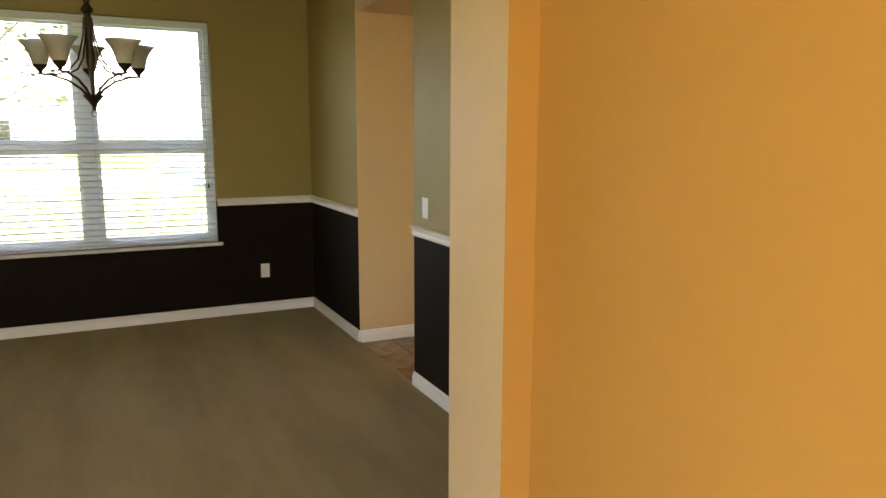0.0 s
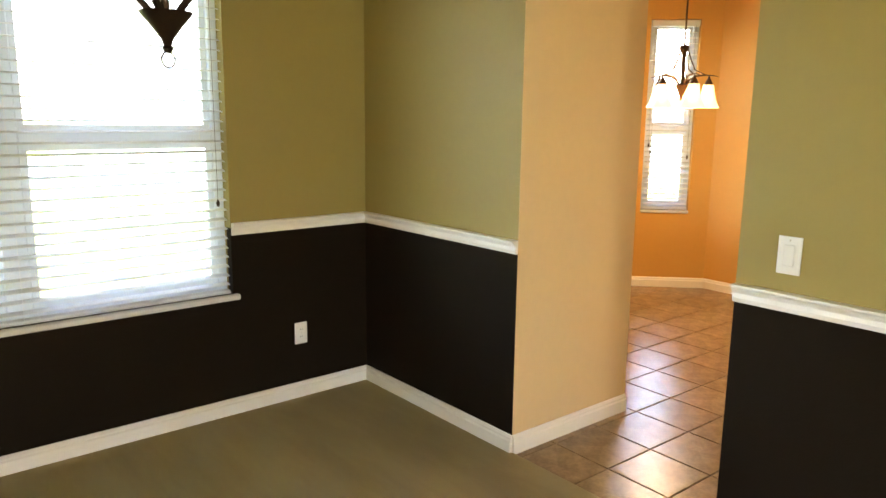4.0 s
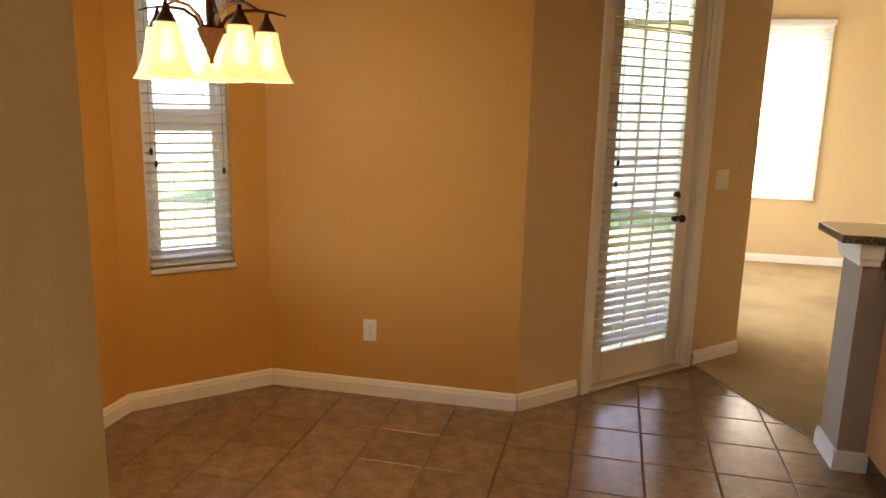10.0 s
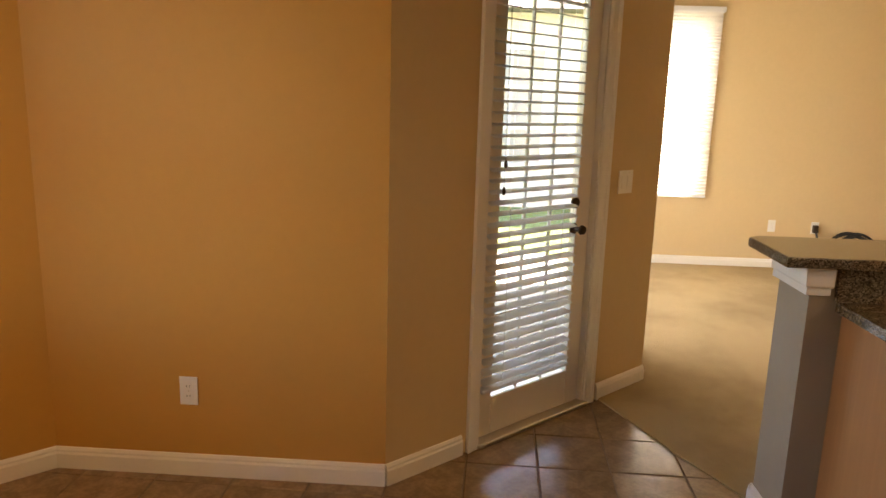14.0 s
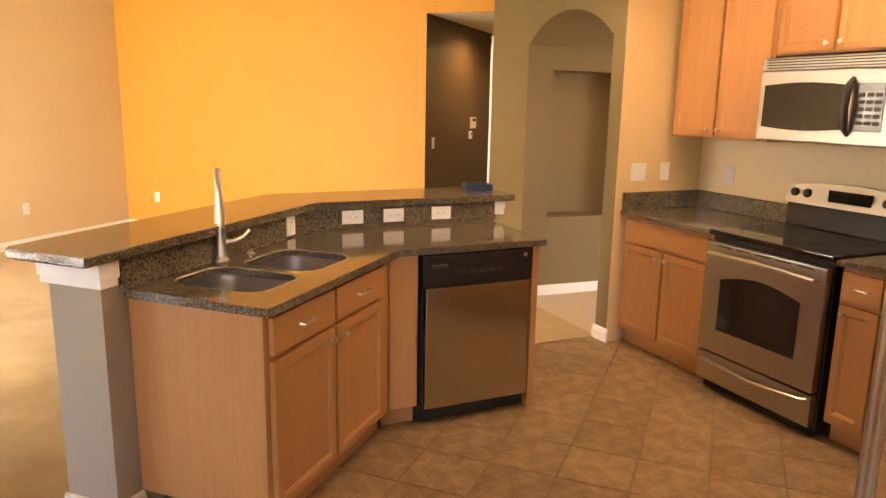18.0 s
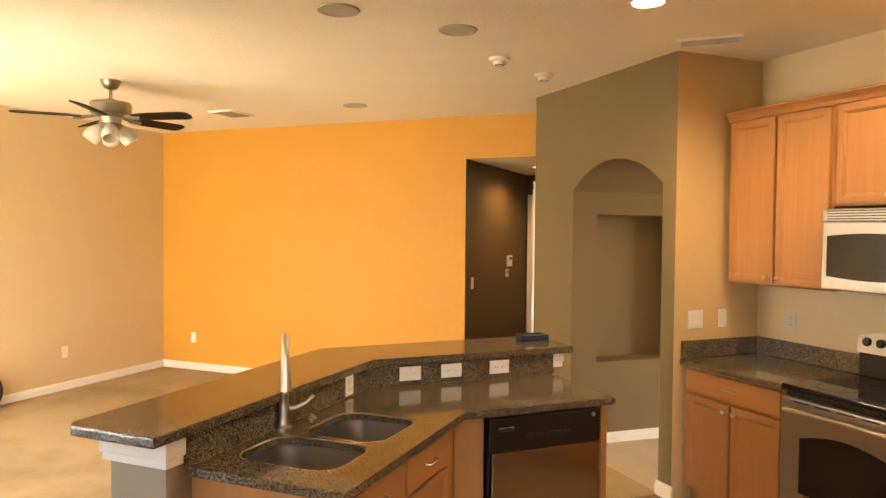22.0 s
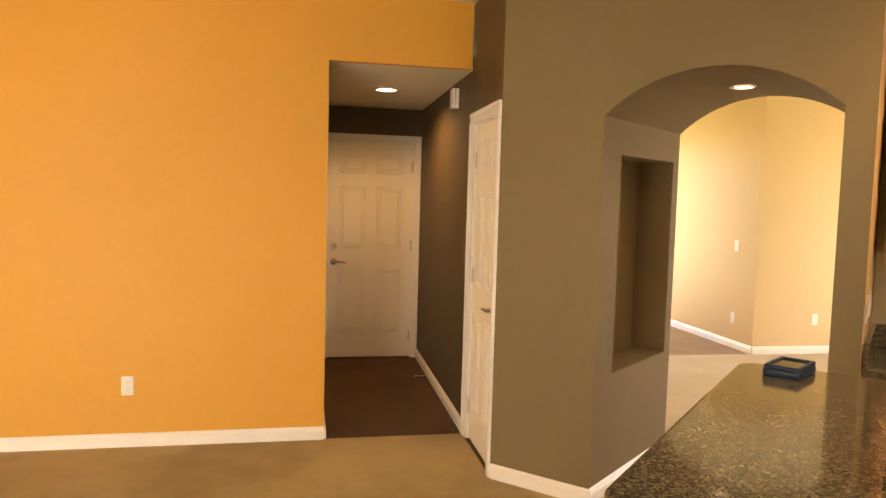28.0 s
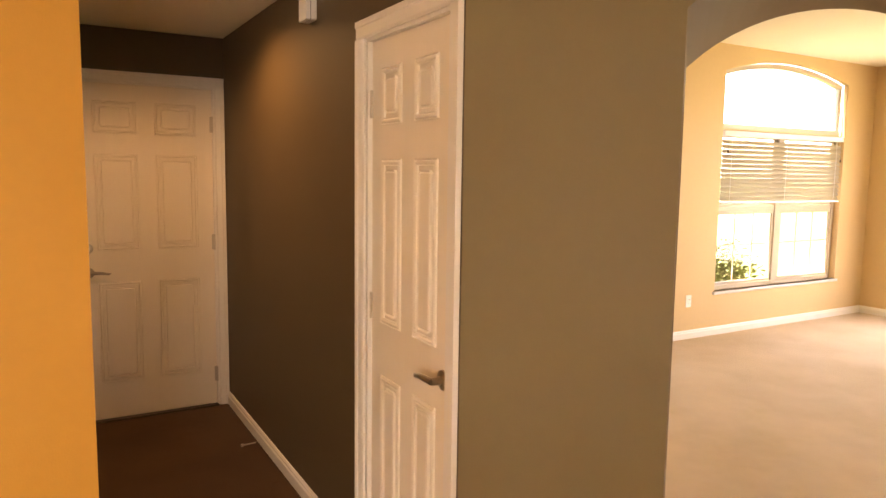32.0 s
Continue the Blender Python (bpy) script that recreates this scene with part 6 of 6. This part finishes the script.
def house(x, y, rz, w, d, label, h=3.2, sills=(1.1,), wide=()):
    t = thing("neighbour_house", pose(x, y, -0.16, 0, 0, rz), label, "house")
    part("wall", bx(-w / 2, w / 2, -d / 2, d / 2, 0, h), M["stucco"], t)
    bm = bmesh.new()
    e = 0.6
    lo = [bm.verts.new((sx * (w / 2 + e), sy * (d / 2 + e), h)) for sx, sy in ((-1, -1), (1, -1), (1, 1), (-1, 1))]
    hi = [bm.verts.new((sx * (w / 2 - d / 2), 0, h + 2.4)) for sx in (-1, 1)]
    for f in ((lo[0], lo[1], hi[1], hi[0]), (lo[2], lo[3], hi[0], hi[1]), (lo[1], lo[2], hi[1]), (lo[3], lo[0], hi[0]), lo[::-1]):
        bm.faces.new(f)
    part("roof", bm, M["roof"], t)
    for k, z in itertools.product(range(3), sills):
        xx = -w / 2 + w * (k + 0.6) / 3.2
        wn = part("window", frame_bars(bmesh.new(), xx, xx + 1.4, z, z + 1.1, 0.09, -d / 2 - 0.03, -d / 2), M["fence"], t)
        part("pane", bx(xx + 0.09, xx + 1.31, -d / 2 - 0.015, -d / 2 - 0.005, z + 0.09, z + 1.01), M["smoke"], wn)
    for x0, x1, z0, z1 in wide:
        wn = part("window", frame_bars(bmesh.new(), x0, x1, z0, z1, 0.07, -d / 2 - 0.04, -d / 2), M["fence"], t)
        part("pane", bx(x0 + 0.07, x1 - 0.07, -d / 2 - 0.015, -d / 2 - 0.005, z0 + 0.07, z1 - 0.07), M["haze"], wn, "pale grey reflecting glass")
        for k in (1, 2):
            xk, zk = x0 + (x1 - x0) * k / 3, z0 + (z1 - z0) * k / 3
            part("muntin", bx(xk - 0.025, xk + 0.025, -d / 2 - 0.025, -d / 2 - 0.016, z0 + 0.07, z1 - 0.07), M["fence"], wn)
            part("muntin", bx(x0 + 0.07, x1 - 0.07, -d / 2 - 0.024, -d / 2 - 0.0165, zk - 0.025, zk + 0.025), M["fence"], wn)


house(15, 27.5, 2, 17, 9, "pale two-storey stucco house behind the fence", 6.2, (3.7,))
porch = thing("porch_roof", pose(16.4, 22.2, -0.16), "brown porch roof on posts against the pale house", "porch roof")
part("roof", bx(-1.5, 1.5, -0.9, 0.75, 2.35, 2.75, 0.03), M["kick"], porch)
for sx in (-1.3, 1.3):
    part("post", bx(sx - 0.08, sx + 0.08, -0.8, -0.64, 0, 2.35), M["fence"], porch)
house(-9, 42, 0, 16, 10, "pale stucco house across the street")
house(19.5, 7.0, -90, 9, 9, "white stucco house beside the lawn with a wide gridded window", 3.1, (), ((1.3, 3.08, 0.66, 2.6),))


def tree(x, y, h, r, seed, label):
    rng = random.Random(seed)
    t = thing("tree", pose(x, y, -0.16), label, "tree")
    bm = tube([(0, 0, 0), (0.04, 0.02, h * 0.25), (-0.03, 0.05, h * 0.5), (0.02, 0, h * 0.75)], [0.13, 0.1, 0.075, 0.04], 8)
    ends = []
    for k in range(9):
        a, z = rng.uniform(0, 6.28), h * rng.uniform(0.35, 0.7)
        e = Vector((math.cos(a) * r * rng.uniform(0.5, 0.9), math.sin(a) * r * rng.uniform(0.5, 0.9), z + h * rng.uniform(0.1, 0.3)))
        tube([(0, 0, z), e * 0.5 + Vector((0, 0, z * 0.45)), e], [0.05, 0.03, 0.012], 6, bm)
        ends.append(e)
    part("trunk", bm, M["bark"], t)
    vs, fs = [], []
    for k in range(1500):
        c = rng.choice(ends) + Vector((rng.gauss(0, r * 0.28), rng.gauss(0, r * 0.28), rng.gauss(0, h * 0.09)))
        u = Vector((rng.uniform(-1, 1), rng.uniform(-1, 1), rng.uniform(-0.6, 0.6))).normalized()
        v = u.orthogonal().normalized()
        s = rng.uniform(0.05, 0.11)
        n = len(vs)
        vs += [c - u * s, c + v * s * 0.5, c + u * s, c - v * s * 0.5]
        fs.append((n, n + 1, n + 2, n + 3))
    me = bpy.data.meshes.new("crown")
    me.from_pydata(vs, [], fs)
    me.materials.append(M["leaf"])
    new("crown", me).parent = t


tree(-1.6, 15.5, 5.5, 1.9, 3, "young street tree on the lawn by the dining window")
tree(18.6, 18.6, 4.6, 1.8, 5, "small tree beyond the nook window")
tree(17.5, 1.6, 4.4, 1.5, 11, "young leafy tree beside the white house")


def bush(x, y, r, seed):
    rng = random.Random(seed)
    vs, fs = [], []
    for k in range(900):
        d = Vector((rng.gauss(0, 1), rng.gauss(0, 1), abs(rng.gauss(0, 1)))).normalized() * r * rng.uniform(0.55, 1.0)
        c = Vector((0, 0, 0)) + Vector((d.x * 1.3, d.y, d.z))
        u = Vector((rng.uniform(-1, 1), rng.uniform(-1, 1), rng.uniform(-1, 1))).normalized()
        v, s, n = u.orthogonal().normalized(), rng.uniform(0.03, 0.07), len(vs)
        vs += [c - u * s, c + v * s * 0.5, c + u * s, c - v * s * 0.5]
        fs.append((n, n + 1, n + 2, n + 3))
    me = bpy.data.meshes.new("shrub")
    me.from_pydata(vs, [], fs)
    me.materials.append(M["leaf"])
    ob = new("shrub", me)
    ob.matrix_basis = pose(x, y, -0.16)
    tagged(ob, "low green garden shrub outside the window", "shrub", "garden shrubs")


bush(1.0, -5.0, 0.62, 1), bush(0.1, -5.6, 0.7, 2), bush(-1.4, -5.4, 0.55, 3)


def shrub(x, y, h, r, seed, label):
    rng = random.Random(seed)
    t = thing("shrub", pose(x, y, -0.16), label, "shrub")
    bm, tips = bmesh.new(), []
    for k in range(11):
        a, q = rng.uniform(0, 6.28), r * rng.uniform(0.2, 0.75)
        e = Vector((math.cos(a) * q, math.sin(a) * q, h * rng.uniform(0.35, 0.85)))
        tube([(0, 0, 0), e * 0.5 + Vector((0, 0, 0.06)), e], [0.02, 0.013, 0.006], 6, bm)
        tips.append(e)
    part("stem", bm, M["bark"], t)
    vs, fs = [], []
    for k in range(1300):
        c = rng.choice(tips) + Vector((rng.gauss(0, r * 0.2), rng.gauss(0, r * 0.2), rng.gauss(0, h * 0.12)))
        u = Vector((rng.uniform(-1, 1), rng.uniform(-1, 1), rng.uniform(-0.6, 0.6))).normalized()
        v = u.orthogonal().normalized()
        s = rng.uniform(0.03, 0.06)
        n = len(vs)
        vs += [c - u * s, c + v * s * 0.5, c + u * s, c - v * s * 0.5]
        fs.append((n, n + 1, n + 2, n + 3))
    me = bpy.data.meshes.new("crown")
    me.from_pydata(vs, [], fs)
    me.materials.append(M["leaf"])
    new("crown", me).parent = t


shrub(-1.5, -4.95, 0.8, 0.6, 8, "round green shrub outside the living room window")


# ---- floor tiles ----
def inside(x, y, poly):
    c = False
    for (x0, y0), (x1, y1) in zip(poly, poly[1:] + poly[:1]):
        if (y0 > y) != (y1 > y) and x < (x1 - x0) * (y - y0) / (y1 - y0) + x0:
            c = not c
    return c


TILED = [(2.12, 4.373), (2.95, 4.36), (2.95, 4.27), (2.95, 4.27), (2.95, 1.87), (3.71, 1.0), (4.205, 0.925), A_R, (4.80, 1.45), (4.40, 2.0), (5.06, 2.66), (5.06, 3.6), (5.58, 3.69), (5.79, 3.77), (6.16, 3.97),
         (6.79, 4.26), (5.815, 5.235), (5.815, 6.585), (5.295, 7.105), (2.94, 7.105), (2.94, 5.345), (2.12, 5.357)]
PITCH = 0.3068
bm = bx(-0.1505, 0.1505, -0.1505, 0.1505, -0.006, 0.0)
bmesh.ops.bevel(bm, geom=[e for e in bm.edges if all(abs(v.co.z) < 1e-5 for v in e.verts)], offset=0.003, segments=1, affect="EDGES")
tile_mesh = mesh_of("tile", bm, M["tile"])
tiles = thing("floor_tiles", Matrix(), "brown mottled ceramic floor tiles with dark grout", "tile floor", kind="structure")
rng = random.Random(9)


def on_grid(u, v):
    """A point of the tile grid, which lies turned a little against the walls."""
    return 5.72 + u * GC + v * GS, 4.618 - u * GS + v * GC


GC, GS = math.cos(radians(1.2)), math.sin(radians(1.2))
for i in range(-13, 5):
    for j in range(-13, 9):
        x, y = on_grid((i + 0.5) * PITCH, (j + 0.5) * PITCH)
        if any(inside(x + a, y + b, TILED) for a in (-0.14, 0, 0.14) for b in (-0.14, 0, 0.14)):
            share("tile", tile_mesh, tiles, pose(x, y, rng.uniform(-0.0006, 0.0), rng.uniform(-0.08, 0.08), rng.uniform(-0.08, 0.08), rng.choice((0, 90, 180, 270)) - 1.2))
